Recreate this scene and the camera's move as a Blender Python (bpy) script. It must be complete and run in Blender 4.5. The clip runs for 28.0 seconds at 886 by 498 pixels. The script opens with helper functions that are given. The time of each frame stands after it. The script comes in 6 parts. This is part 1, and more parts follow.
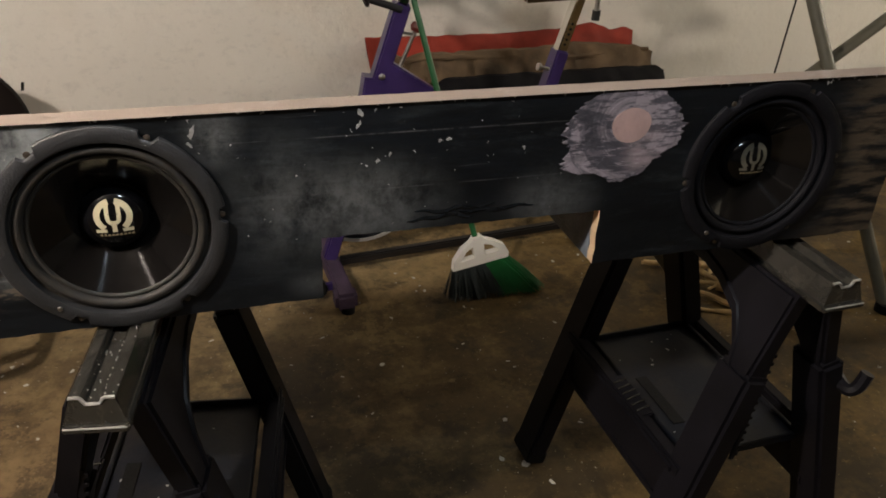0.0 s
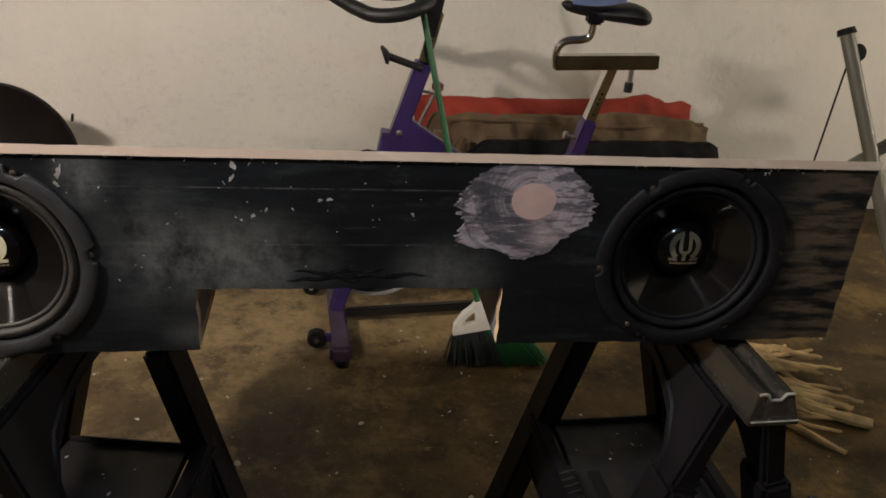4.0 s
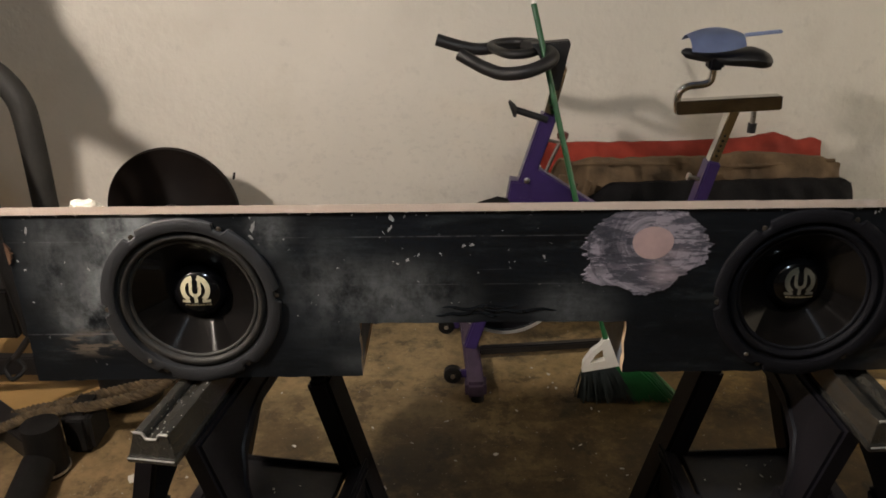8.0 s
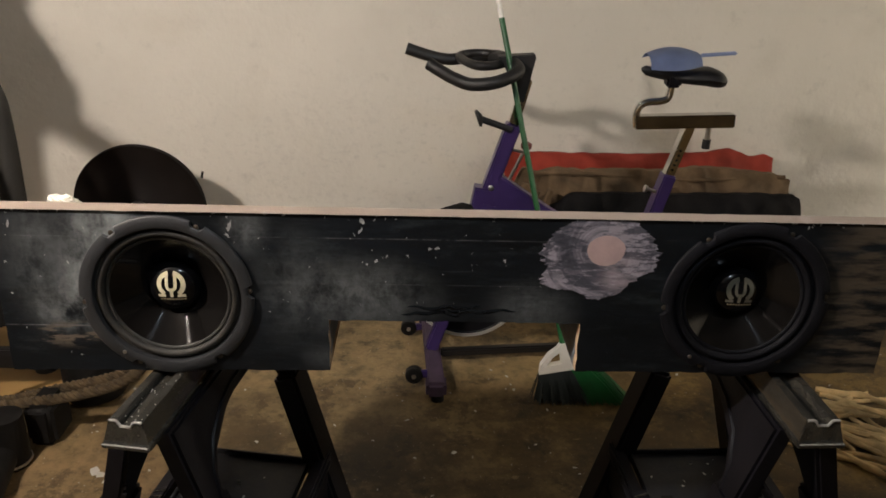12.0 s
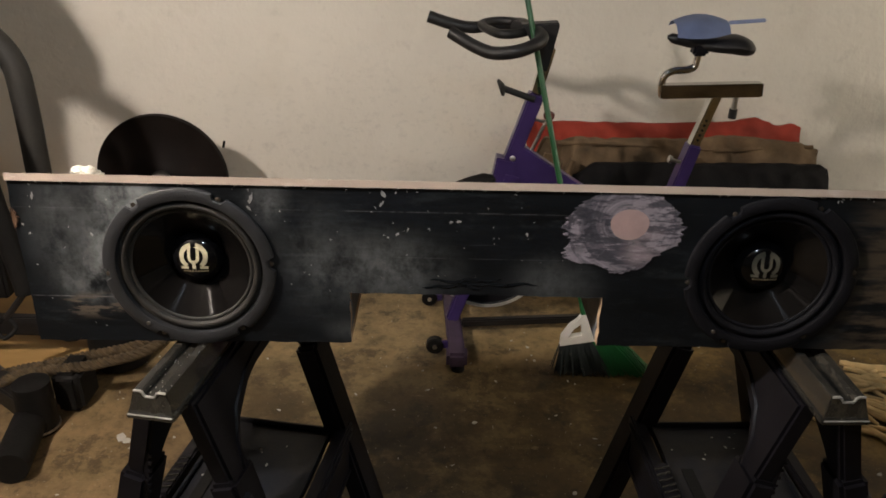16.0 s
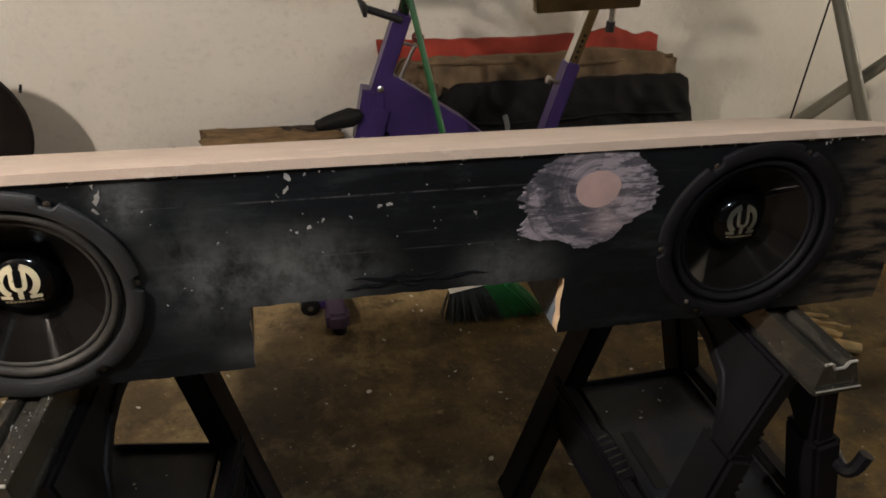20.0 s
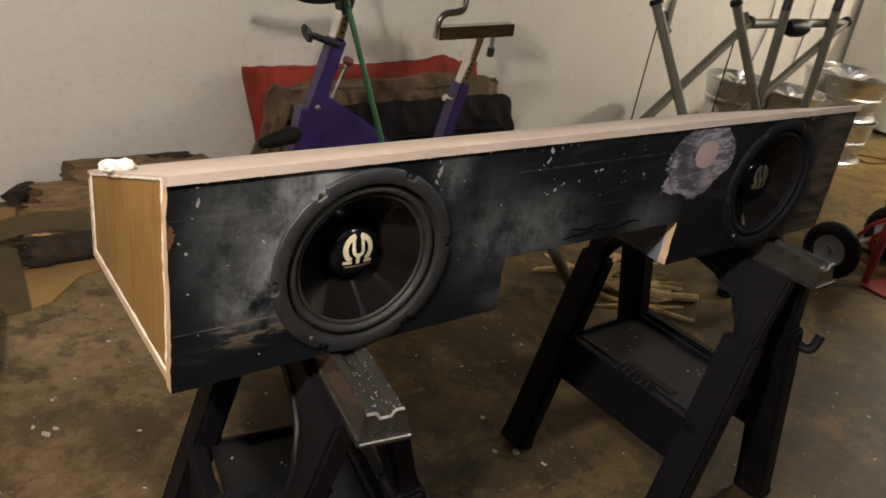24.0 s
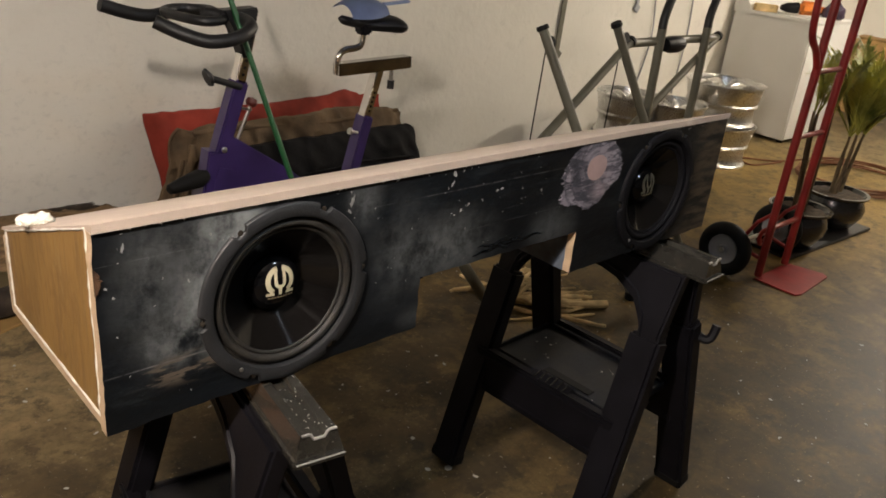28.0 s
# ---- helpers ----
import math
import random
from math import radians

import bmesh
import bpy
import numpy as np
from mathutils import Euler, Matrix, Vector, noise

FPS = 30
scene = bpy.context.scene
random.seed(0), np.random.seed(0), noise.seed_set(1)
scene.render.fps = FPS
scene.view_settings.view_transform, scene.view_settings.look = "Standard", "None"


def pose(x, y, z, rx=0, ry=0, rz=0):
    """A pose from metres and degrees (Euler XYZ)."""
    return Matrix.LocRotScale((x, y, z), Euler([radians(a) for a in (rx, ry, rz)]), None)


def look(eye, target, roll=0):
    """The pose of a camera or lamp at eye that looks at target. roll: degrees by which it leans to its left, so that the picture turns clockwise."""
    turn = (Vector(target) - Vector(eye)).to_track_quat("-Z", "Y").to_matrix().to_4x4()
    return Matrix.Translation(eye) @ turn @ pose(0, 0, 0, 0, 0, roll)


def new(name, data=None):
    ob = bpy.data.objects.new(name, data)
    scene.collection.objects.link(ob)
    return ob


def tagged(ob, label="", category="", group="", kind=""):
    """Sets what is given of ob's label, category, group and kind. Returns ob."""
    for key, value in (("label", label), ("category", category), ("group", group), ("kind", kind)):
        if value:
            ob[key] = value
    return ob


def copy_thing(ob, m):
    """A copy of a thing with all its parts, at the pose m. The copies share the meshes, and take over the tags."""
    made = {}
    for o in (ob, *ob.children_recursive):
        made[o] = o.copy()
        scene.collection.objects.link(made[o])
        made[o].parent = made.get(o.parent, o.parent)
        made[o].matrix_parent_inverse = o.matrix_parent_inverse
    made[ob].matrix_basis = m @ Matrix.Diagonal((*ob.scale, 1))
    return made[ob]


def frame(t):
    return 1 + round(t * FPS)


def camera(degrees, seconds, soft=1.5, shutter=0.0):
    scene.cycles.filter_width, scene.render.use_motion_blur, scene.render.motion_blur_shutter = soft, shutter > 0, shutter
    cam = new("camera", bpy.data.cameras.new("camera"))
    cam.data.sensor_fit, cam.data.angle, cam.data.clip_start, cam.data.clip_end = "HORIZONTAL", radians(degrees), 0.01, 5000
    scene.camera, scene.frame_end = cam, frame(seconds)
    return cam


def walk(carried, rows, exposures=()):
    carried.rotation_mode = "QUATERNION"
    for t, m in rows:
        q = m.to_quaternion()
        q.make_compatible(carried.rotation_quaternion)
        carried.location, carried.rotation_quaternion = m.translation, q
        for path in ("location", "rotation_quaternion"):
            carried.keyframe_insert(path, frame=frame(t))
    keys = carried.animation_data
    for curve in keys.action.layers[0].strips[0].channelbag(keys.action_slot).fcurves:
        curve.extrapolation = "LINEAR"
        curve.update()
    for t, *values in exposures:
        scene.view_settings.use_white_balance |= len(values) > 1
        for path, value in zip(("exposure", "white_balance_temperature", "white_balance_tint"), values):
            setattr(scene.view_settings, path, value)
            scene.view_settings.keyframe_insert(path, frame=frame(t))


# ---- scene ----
cam = camera(58.3, 28.0, 1.7, 0.5)
PATH = [
    (0, (0.406, -0.951, 1.408), (0.922, 0.717, 0.432), 2.4),
    (0.5, (0.419, -0.939, 1.397), (0.906, 0.739, 0.425), 2.1),
    (1, (0.433, -0.951, 1.393), (0.936, 0.722, 0.419), 2.6),
    (1.5, (0.435, -0.93, 1.367), (0.905, 0.757, 0.403), 2.3),
    (2, (0.488, -0.852, 1.357), (0.869, 0.862, 0.399), 1.5),
    (2.5, (0.568, -0.869, 1.383), (0.892, 0.885, 0.479), 5.5),
    (4.5, (0.71, -0.987, 1.424), (0.94, 0.804, 0.564), 2.5),
    (5, (0.678, -1.016, 1.447), (0.735, 0.798, 0.607), -0.4),
    (5.5, (0.676, -1.048, 1.465), (0.697, 0.789, 0.674), -0.2),
    (6, (0.684, -1.074, 1.474), (0.696, 0.767, 0.692), -0.0),
    (6.5, (0.683, -1.095, 1.473), (0.642, 0.741, 0.681), -1.4),
    (7, (0.678, -1.105, 1.469), (0.609, 0.731, 0.679), -2.1),
    (7.5, (0.684, -1.105, 1.47), (0.624, 0.736, 0.692), -2.4),
    (8, (0.678, -1.099, 1.474), (0.646, 0.746, 0.701), -0.9),
    (8.5, (0.666, -1.095, 1.469), (0.623, 0.743, 0.682), 1.0),
    (9, (0.675, -1.104, 1.476), (0.671, 0.731, 0.679), 0.1),
    (9.5, (0.69, -1.12, 1.479), (0.713, 0.717, 0.689), -0.0),
    (10, (0.693, -1.143, 1.489), (0.694, 0.707, 0.729), -0.7),
    (10.5, (0.687, -1.15, 1.492), (0.687, 0.701, 0.733), -0.4),
    (11, (0.685, -1.155, 1.499), (0.698, 0.709, 0.775), -0.2),
    (11.5, (0.675, -1.162, 1.496), (0.697, 0.692, 0.746), 0.1),
    (12, (0.672, -1.167, 1.5), (0.734, 0.681, 0.738), 1.7),
    (12.5, (0.668, -1.181, 1.516), (0.734, 0.66, 0.739), 1.7),
    (14.5, (0.664, -1.178, 1.522), (0.734, 0.674, 0.769), 1.5),
    (15, (0.668, -1.169, 1.515), (0.755, 0.668, 0.73), 1.3),
    (15.5, (0.664, -1.171, 1.509), (0.655, 0.654, 0.69), 1.2),
    (16, (0.671, -1.157, 1.504), (0.682, 0.66, 0.668), 1.3),
    (16.5, (0.671, -1.156, 1.502), (0.668, 0.66, 0.663), 1.0),
    (17, (0.664, -1.158, 1.505), (0.622, 0.664, 0.68), -0.1),
    (17.5, (0.662, -1.154, 1.502), (0.659, 0.666, 0.672), 0.6),
    (18, (0.659, -1.145, 1.493), (0.648, 0.656, 0.623), 1.0),
    (18.5, (0.675, -1.12, 1.478), (0.742, 0.672, 0.593), 1.3),
    (19, (0.653, -1.052, 1.454), (0.815, 0.715, 0.532), 2.9),
    (19.5, (0.605, -0.945, 1.441), (0.865, 0.801, 0.501), 5.2),
    (20, (0.558, -0.842, 1.462), (0.981, 0.828, 0.447), 2.6),
    (20.5, (0.572, -0.831, 1.438), (0.986, 0.835, 0.41), 3.4),
    (21, (0.659, -0.862, 1.447), (0.749, 0.832, 0.387), 4.7),
    (21.5, (0.668, -0.887, 1.472), (0.763, 0.859, 0.5), 2.8),
    (22, (0.403, -0.847, 1.447), (0.536, 0.922, 0.524), 4.8),
    (22.5, (0.173, -0.776, 1.439), (0.647, 0.89, 0.44), 7.7),
    (24.5, (-0.311, -0.845, 1.441), (0.84, 0.55, 0.587), 8.1),
    (25, (-0.326, -0.852, 1.454), (0.81, 0.569, 0.624), 7.8),
    (25.5, (-0.333, -0.847, 1.455), (0.807, 0.58, 0.64), 9.8),
    (26, (-0.333, -0.856, 1.447), (0.808, 0.562, 0.615), 9.0),
    (26.5, (-0.341, -0.854, 1.456), (0.855, 0.538, 0.663), 8.6),
    (27, (-0.331, -0.861, 1.457), (0.888, 0.534, 0.703), 6.8),
    (27.5, (-0.306, -0.876, 1.462), (0.968, 0.457, 0.687), 6.8),
    (28, (-0.295, -0.883, 1.462), (0.994, 0.428, 0.674), 6.1),
]
walk(cam, [(t, look(eye, target, roll)) for t, eye, target, roll in PATH])

# world and lamps: a low garage lit by bare twin-tube ceiling fixtures
world = bpy.data.worlds.new("world")
scene.world = world
world.use_nodes = True
world.node_tree.nodes["Background"].inputs[0].default_value = (0.02, 0.02, 0.022, 1)
world.node_tree.nodes["Background"].inputs[1].default_value = 0.3

ROOM_X0, ROOM_X1, ROOM_Y0, WALL_Y, CEIL = -3.2, 8.6, -4.6, 2.45, 2.42
# bare bulbs on the ceiling: place, turn of the pair, watts, colour
LAMPS = [
    ((-0.68, -0.55, 2.06), 40, 162.0, (1.0, 0.865, 0.755)),
    ((0.75, -0.78, 2.20), 0, 19.0, (0.76, 0.89, 1.0)),
    ((4.7, -0.2, 2.20), 0, 42.0, (1.0, 0.86, 0.64)),
    # an unseen extra lamp, added to brighten the washer end
    ((6.3, 0.3, 2.20), 90, 165.0, (1.0, 0.88, 0.73)),
]
BULB = 0.03


# ---- small tools ----
def mat(name, base, rough=0.6, metal=0.0, var=0.25, scale=9.0, bump=0.15, grain=160.0, tint=None, spec=0.5, coat=0.0, stretch=(1, 1, 1), rvar=0.08):
    """A material with cloudy colour at one scale and fine relief at another."""
    m = bpy.data.materials.new(name)
    m.use_nodes = True
    nt = m.node_tree
    n, ln = nt.nodes, nt.links
    b = n["Principled BSDF"]
    geo = n.new("ShaderNodeNewGeometry")
    mp = n.new("ShaderNodeMapping")
    mp.inputs["Scale"].default_value = stretch
    ln.new(geo.outputs["Position"], mp.inputs["Vector"])
    big, fine = n.new("ShaderNodeTexNoise"), n.new("ShaderNodeTexNoise")
    big.inputs["Scale"].default_value, fine.inputs["Scale"].default_value = scale, grain
    big.inputs["Detail"].default_value, fine.inputs["Detail"].default_value = 5, 3
    for t in (big, fine):
        ln.new(mp.outputs[0], t.inputs["Vector"])
    ramp = n.new("ShaderNodeValToRGB")
    lo = [c * (1 - var) for c in base]
    hi = [min(1, c * (1 + var)) for c in (tint or base)]
    ramp.color_ramp.elements[0].color, ramp.color_ramp.elements[1].color = (*lo, 1), (*hi, 1)
    ramp.color_ramp.elements[0].position, ramp.color_ramp.elements[1].position = 0.3, 0.7
    ln.new(big.outputs[0], ramp.inputs[0])
    ln.new(ramp.outputs[0], b.inputs["Base Color"])
    rr = n.new("ShaderNodeMapRange")
    rr.inputs["To Min"].default_value, rr.inputs["To Max"].default_value = max(0.03, rough - rvar), min(1, rough + rvar)
    ln.new(fine.outputs[0], rr.inputs["Value"])
    ln.new(rr.outputs[0], b.inputs["Roughness"])
    bp = n.new("ShaderNodeBump")
    bp.inputs["Strength"].default_value, bp.inputs["Distance"].default_value = bump, 0.004
    ln.new(fine.outputs[0], bp.inputs["Height"])
    ln.new(bp.outputs[0], b.inputs["Normal"])
    b.inputs["Metallic"].default_value = metal
    b.inputs["Specular IOR Level"].default_value = spec
    b.inputs["Coat Weight"].default_value = coat
    return m


def part(name, bm, material, parent=None, label="", smooth=True, sharp=40):
    """Links a bmesh as one mesh object, in world places, under a thing or a part."""
    root = parent
    while root is not None and root.parent is not None:
        root = root.parent
    if root is not None:
        bmesh.ops.transform(bm, matrix=root.matrix_basis.inverted(), verts=bm.verts)
    bmesh.ops.recalc_face_normals(bm, faces=bm.faces)
    for f in bm.faces:
        f.smooth = smooth
    if smooth:
        for e in bm.edges:
            if len(e.link_faces) == 2 and e.calc_face_angle(0) > radians(sharp):
                e.smooth = False
    me = bpy.data.meshes.new(name)
    bm.to_mesh(me)
    bm.free()
    for m in material if isinstance(material, (list, tuple)) else [material]:
        me.materials.append(m)
    ob = new(name, me)
    if parent is not None:
        ob.parent = parent
    if label:
        tagged(ob, label)
    return ob


def thing(name, place, label, category, group="", kind=""):
    """An empty at a thing's base, to which its parts belong."""
    ob = new(name)
    ob.empty_display_size = 0.05
    ob.matrix_basis = place if isinstance(place, Matrix) else Matrix.Translation(place)
    return tagged(ob, label, category, group, kind)


def single(name, bm, material, base, label, category, group="", kind="", smooth=True):
    """A thing of one mesh, with its origin at its base."""
    bmesh.ops.translate(bm, vec=-Vector(base), verts=bm.verts)
    ob = part(name, bm, material, None, "", smooth)
    ob.location = base
    return tagged(ob, label, category, group, kind)


def add_box(bm, size, m=Matrix(), bevel=0.003, seg=2):
    vs = bmesh.ops.create_cube(bm, size=1, matrix=m @ Matrix.Diagonal((*size, 1)))["verts"]
    if bevel:
        es = list({e for v in vs for e in v.link_edges})
        bmesh.ops.bevel(bm, geom=es, offset=bevel, segments=seg, affect="EDGES", clamp_overlap=True)
    return bm


def box(size, m=Matrix(), bevel=0.003, seg=2):
    return add_box(bmesh.new(), size, m, bevel, seg)


def lin(a, b, n, endpoint=True):
    return [a + (b - a) * i / (n - 1 if endpoint else n) for i in range(n)]


def span(p, q, up=(0, 0, 1)):
    """A frame at the middle of p to q, with z along them."""
    p, q = Vector(p), Vector(q)
    z = (q - p).normalized()
    x = Vector(up).cross(z)
    x = x.normalized() if x.length > 1e-4 else Vector((1, 0, 0))
    y = z.cross(x)
    return Matrix(((x.x, y.x, z.x, 0), (x.y, y.y, z.y, 0), (x.z, y.z, z.z, 0), (0, 0, 0, 1))), (q - p).length, (p + q) / 2


def beam(p, q, w, d, up=(0, 0, 1), bevel=0.004, bm=None):
    r, length, mid = span(p, q, up)
    return add_box(bm or bmesh.new(), (w, d, length), Matrix.Translation(mid) @ r, bevel)


def spline(pts, k=8, closed=False):
    pts = [Vector(p) for p in pts]
    out, n = [], len(pts)
    for i in range(n if closed else n - 1):
        a, b, c, d = (pts[(i + j) % n] if closed else pts[min(max(i + j, 0), n - 1)] for j in (-1, 0, 1, 2))
        for s in range(k):
            t = s / k
            out.append(0.5 * (2 * b + (c - a) * t + (2 * a - 5 * b + 4 * c - d) * t * t + (3 * b - a - 3 * c + d) * t ** 3))
    if not closed:
        out.append(pts[-1])
    return out


def tube(pts, r, n=10, bm=None, flat=1.0, closed=False, cap=True):
    """A swept round (or flattened) bar; r may be a list."""
    bm = bm or bmesh.new()
    pts = [Vector(p) for p in pts]
    rs = r if isinstance(r, (list, tuple)) else [r] * len(pts)
    m = len(pts)
    normal, rings = None, []
    for i, p in enumerate(pts):
        a, b = (pts[(i - 1) % m], pts[(i + 1) % m]) if closed else (pts[max(i - 1, 0)], pts[min(i + 1, m - 1)])
        t = (b - a).normalized()
        if normal is None:
            normal = t.orthogonal().normalized()
        normal = (normal - t * normal.dot(t)).normalized()
        side = t.cross(normal)
        rings.append([bm.verts.new(p + rs[i] * (math.cos(2 * math.pi * j / n) * normal + flat * math.sin(2 * math.pi * j / n) * side)) for j in range(n)])
    for i in range(m if closed else m - 1):
        u, v = rings[i], rings[(i + 1) % m]
        for j in range(n):
            bm.faces.new((u[j], u[(j + 1) % n], v[(j + 1) % n], v[j]))
    if cap and not closed:
        bm.faces.new(rings[0][::-1])
        bm.faces.new(rings[-1])
    return bm


def lathe(profile, n=40, m=Matrix(), bm=None, closed=False):
    """Turns a profile of (radius, height) round the z axis of m."""
    bm = bm or bmesh.new()
    rings = []
    for r, z in profile:
        if r < 1e-5:
            rings.append([bm.verts.new(m @ Vector((0, 0, z)))] * n)
        else:
            rings.append([bm.verts.new(m @ Vector((r * math.cos(2 * math.pi * j / n), r * math.sin(2 * math.pi * j / n), z))) for j in range(n)])
    pairs = list(zip(rings, rings[1:])) + ([(rings[-1], rings[0])] if closed else [])
    for u, v in pairs:
        for j in range(n):
            k = (j + 1) % n
            vs = list(dict.fromkeys((u[j], u[k], v[k], v[j])))
            if len(vs) > 2:
                bm.faces.new(vs)
    return bm


def prism(poly, depth, m=Matrix(), bm=None, bevel=0.0):
    """A flat outline in the xy plane of m, given depth along its z."""
    bm = bm or bmesh.new()
    a = [bm.verts.new(m @ Vector((x, y, 0))) for x, y in poly]
    b = [bm.verts.new(m @ Vector((x, y, depth))) for x, y in poly]
    n = len(poly)
    fs = [bm.faces.new(a[::-1]), bm.faces.new(b)] + [bm.faces.new((a[i], a[(i + 1) % n], b[(i + 1) % n], b[i])) for i in range(n)]
    if bevel:
        es = list({e for f in fs[:2] for e in f.edges})
        bmesh.ops.bevel(bm, geom=es, offset=bevel, segments=2, affect="EDGES", clamp_overlap=True)
    return bm


def roughen(bm, amount, scale, seed=0.0):
    for v in bm.verts:
        v.co += Vector(noise.noise_vector(v.co * scale + Vector((seed, seed * 1.7, 3.1)))) * amount
    return bm


XZ = Matrix(((1, 0, 0, 0), (0, 0, -1, 0), (0, 1, 0, 0), (0, 0, 0, 1)))  # a drawing in x, z; depth towards -y
YZ = Matrix(((0, 0, 1, 0), (1, 0, 0, 0), (0, 1, 0, 0), (0, 0, 0, 1)))  # a drawing in y, z; depth towards +x


# ---- materials ----
def nodes_of(m):
    return m.node_tree.nodes, m.node_tree.links, m.node_tree.nodes["Principled BSDF"]


def mix_colour(m, factor, colour):
    """Lays a colour over what the material has, by a factor socket."""
    n, ln, b = nodes_of(m)
    mx = n.new("ShaderNodeMix")
    mx.data_type = "RGBA"
    ln.new(b.inputs["Base Color"].links[0].from_socket, mx.inputs["A"])
    ln.new(factor, mx.inputs["Factor"])
    mx.inputs["B"].default_value = (*colour, 1)
    ln.new(mx.outputs["Result"], b.inputs["Base Color"])
    return mx


def cloud(m, scale, lo, hi, stretch=(1, 1, 1), detail=6, rough=0.6, shift=(0, 0, 0)):
    """A 0 to 1 mask from stretched noise at world places."""
    n, ln, _ = nodes_of(m)
    geo, mp, tx, mr = n.new("ShaderNodeNewGeometry"), n.new("ShaderNodeMapping"), n.new("ShaderNodeTexNoise"), n.new("ShaderNodeMapRange")
    mp.inputs["Scale"].default_value, mp.inputs["Location"].default_value = stretch, shift
    tx.inputs["Scale"].default_value, tx.inputs["Detail"].default_value, tx.inputs["Roughness"].default_value = scale, detail, rough
    mr.inputs["From Min"].default_value, mr.inputs["From Max"].default_value = lo, hi
    mr.interpolation_type = "SMOOTHSTEP"
    ln.new(geo.outputs["Position"], mp.inputs["Vector"])
    ln.new(mp.outputs[0], tx.inputs["Vector"])
    ln.new(tx.outputs[0], mr.inputs["Value"])
    return mr.outputs[0]


def spot(m, place, near, far, squash=(1, 1, 1)):
    """A 1 to 0 mask that fades away from a place."""
    n, ln, _ = nodes_of(m)
    geo, mp, le, mr = n.new("ShaderNodeNewGeometry"), n.new("ShaderNodeMapping"), n.new("ShaderNodeVectorMath"), n.new("ShaderNodeMapRange")
    mp.inputs["Location"].default_value = [-p * s for p, s in zip(place, squash)]
    mp.inputs["Scale"].default_value = squash
    le.operation = "LENGTH"
    ln.new(geo.outputs["Position"], mp.inputs["Vector"])
    ln.new(mp.outputs[0], le.inputs[0])
    ln.new(le.outputs["Value"], mr.inputs["Value"])
    mr.inputs["From Min"].default_value, mr.inputs["From Max"].default_value = far, near
    mr.interpolation_type = "SMOOTHSTEP"
    return mr.outputs[0]


def times(m, a, b, op="MULTIPLY"):
    n, ln, _ = nodes_of(m)
    k = n.new("ShaderNodeMath")
    k.operation, k.use_clamp = op, True
    for i, s in enumerate((a, b)):
        if isinstance(s, (int, float)):
            k.inputs[i].default_value = s
        else:
            ln.new(s, k.inputs[i])
    return k.outputs[0]


M_WALL = mat("wall_paint", (0.74, 0.71, 0.64), 0.8, var=0.05, scale=1.6, bump=0.7, grain=30)
mix_colour(M_WALL, times(M_WALL, cloud(M_WALL, 9, 0.56, 0.70, detail=9, rough=0.7), 0.30), (0.50, 0.48, 0.43))
mix_colour(M_WALL, times(M_WALL, times(M_WALL, cloud(M_WALL, 26, 0.54, 0.60, (1, 1, 1.6), detail=9, rough=0.75, shift=(2, 0, 5)), spot(M_WALL, (1.0, 2.45, 0.35), 0.15, 0.75, (0.25, 0, 1))), 0.16), (0.34, 0.33, 0.31))
mix_colour(M_WALL, times(M_WALL, cloud(M_WALL, 3.0, 0.52, 0.75), 0.25), (0.60, 0.56, 0.48))
M_PLAIN = mat("grey_plaster", (0.10, 0.095, 0.09), 0.85, var=0.08, scale=1.5, bump=0.2, grain=40)
M_FLOOR = mat("stained_shaded_concrete", (0.070, 0.050, 0.024), 0.55, spec=0.3, var=0.45, scale=2.2, bump=0.12, grain=55)
mix_colour(M_FLOOR, times(M_FLOOR, cloud(M_FLOOR, 4.2, 0.44, 0.62, detail=11, rough=0.70), 0.75), (0.215, 0.160, 0.080))
mix_colour(M_FLOOR, times(M_FLOOR, cloud(M_FLOOR, 3.4, 0.55, 0.72, shift=(4, 2, 0)), 0.5), (0.024, 0.021, 0.017))
mix_colour(M_FLOOR, times(M_FLOOR, cloud(M_FLOOR, 12, 0.46, 0.70, detail=10, rough=0.7, shift=(7, 1, 0)), 0.5), (0.032, 0.026, 0.018))
mix_colour(M_FLOOR, times(M_FLOOR, cloud(M_FLOOR, 38, 0.68, 0.74, shift=(1, 5, 0)), 0.5), (0.26, 0.22, 0.15))

# dark patch at front right: the weaker light there, put into the colour
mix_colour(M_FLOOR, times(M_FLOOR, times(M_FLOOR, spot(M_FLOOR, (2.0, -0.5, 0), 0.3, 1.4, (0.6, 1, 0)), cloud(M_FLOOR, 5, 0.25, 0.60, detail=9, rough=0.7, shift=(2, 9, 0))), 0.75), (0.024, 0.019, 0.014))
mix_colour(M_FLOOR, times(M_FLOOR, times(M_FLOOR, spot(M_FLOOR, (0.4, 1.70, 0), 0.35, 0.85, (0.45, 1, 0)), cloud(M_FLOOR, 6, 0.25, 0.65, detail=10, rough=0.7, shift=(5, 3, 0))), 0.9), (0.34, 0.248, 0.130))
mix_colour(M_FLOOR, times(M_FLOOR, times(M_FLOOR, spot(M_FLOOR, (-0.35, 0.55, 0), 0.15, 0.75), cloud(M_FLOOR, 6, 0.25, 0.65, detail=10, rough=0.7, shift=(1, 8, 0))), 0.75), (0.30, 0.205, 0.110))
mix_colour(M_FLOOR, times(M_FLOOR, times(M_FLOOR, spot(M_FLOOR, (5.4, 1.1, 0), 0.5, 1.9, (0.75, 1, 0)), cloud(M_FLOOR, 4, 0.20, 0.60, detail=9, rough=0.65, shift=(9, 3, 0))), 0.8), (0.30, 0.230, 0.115))
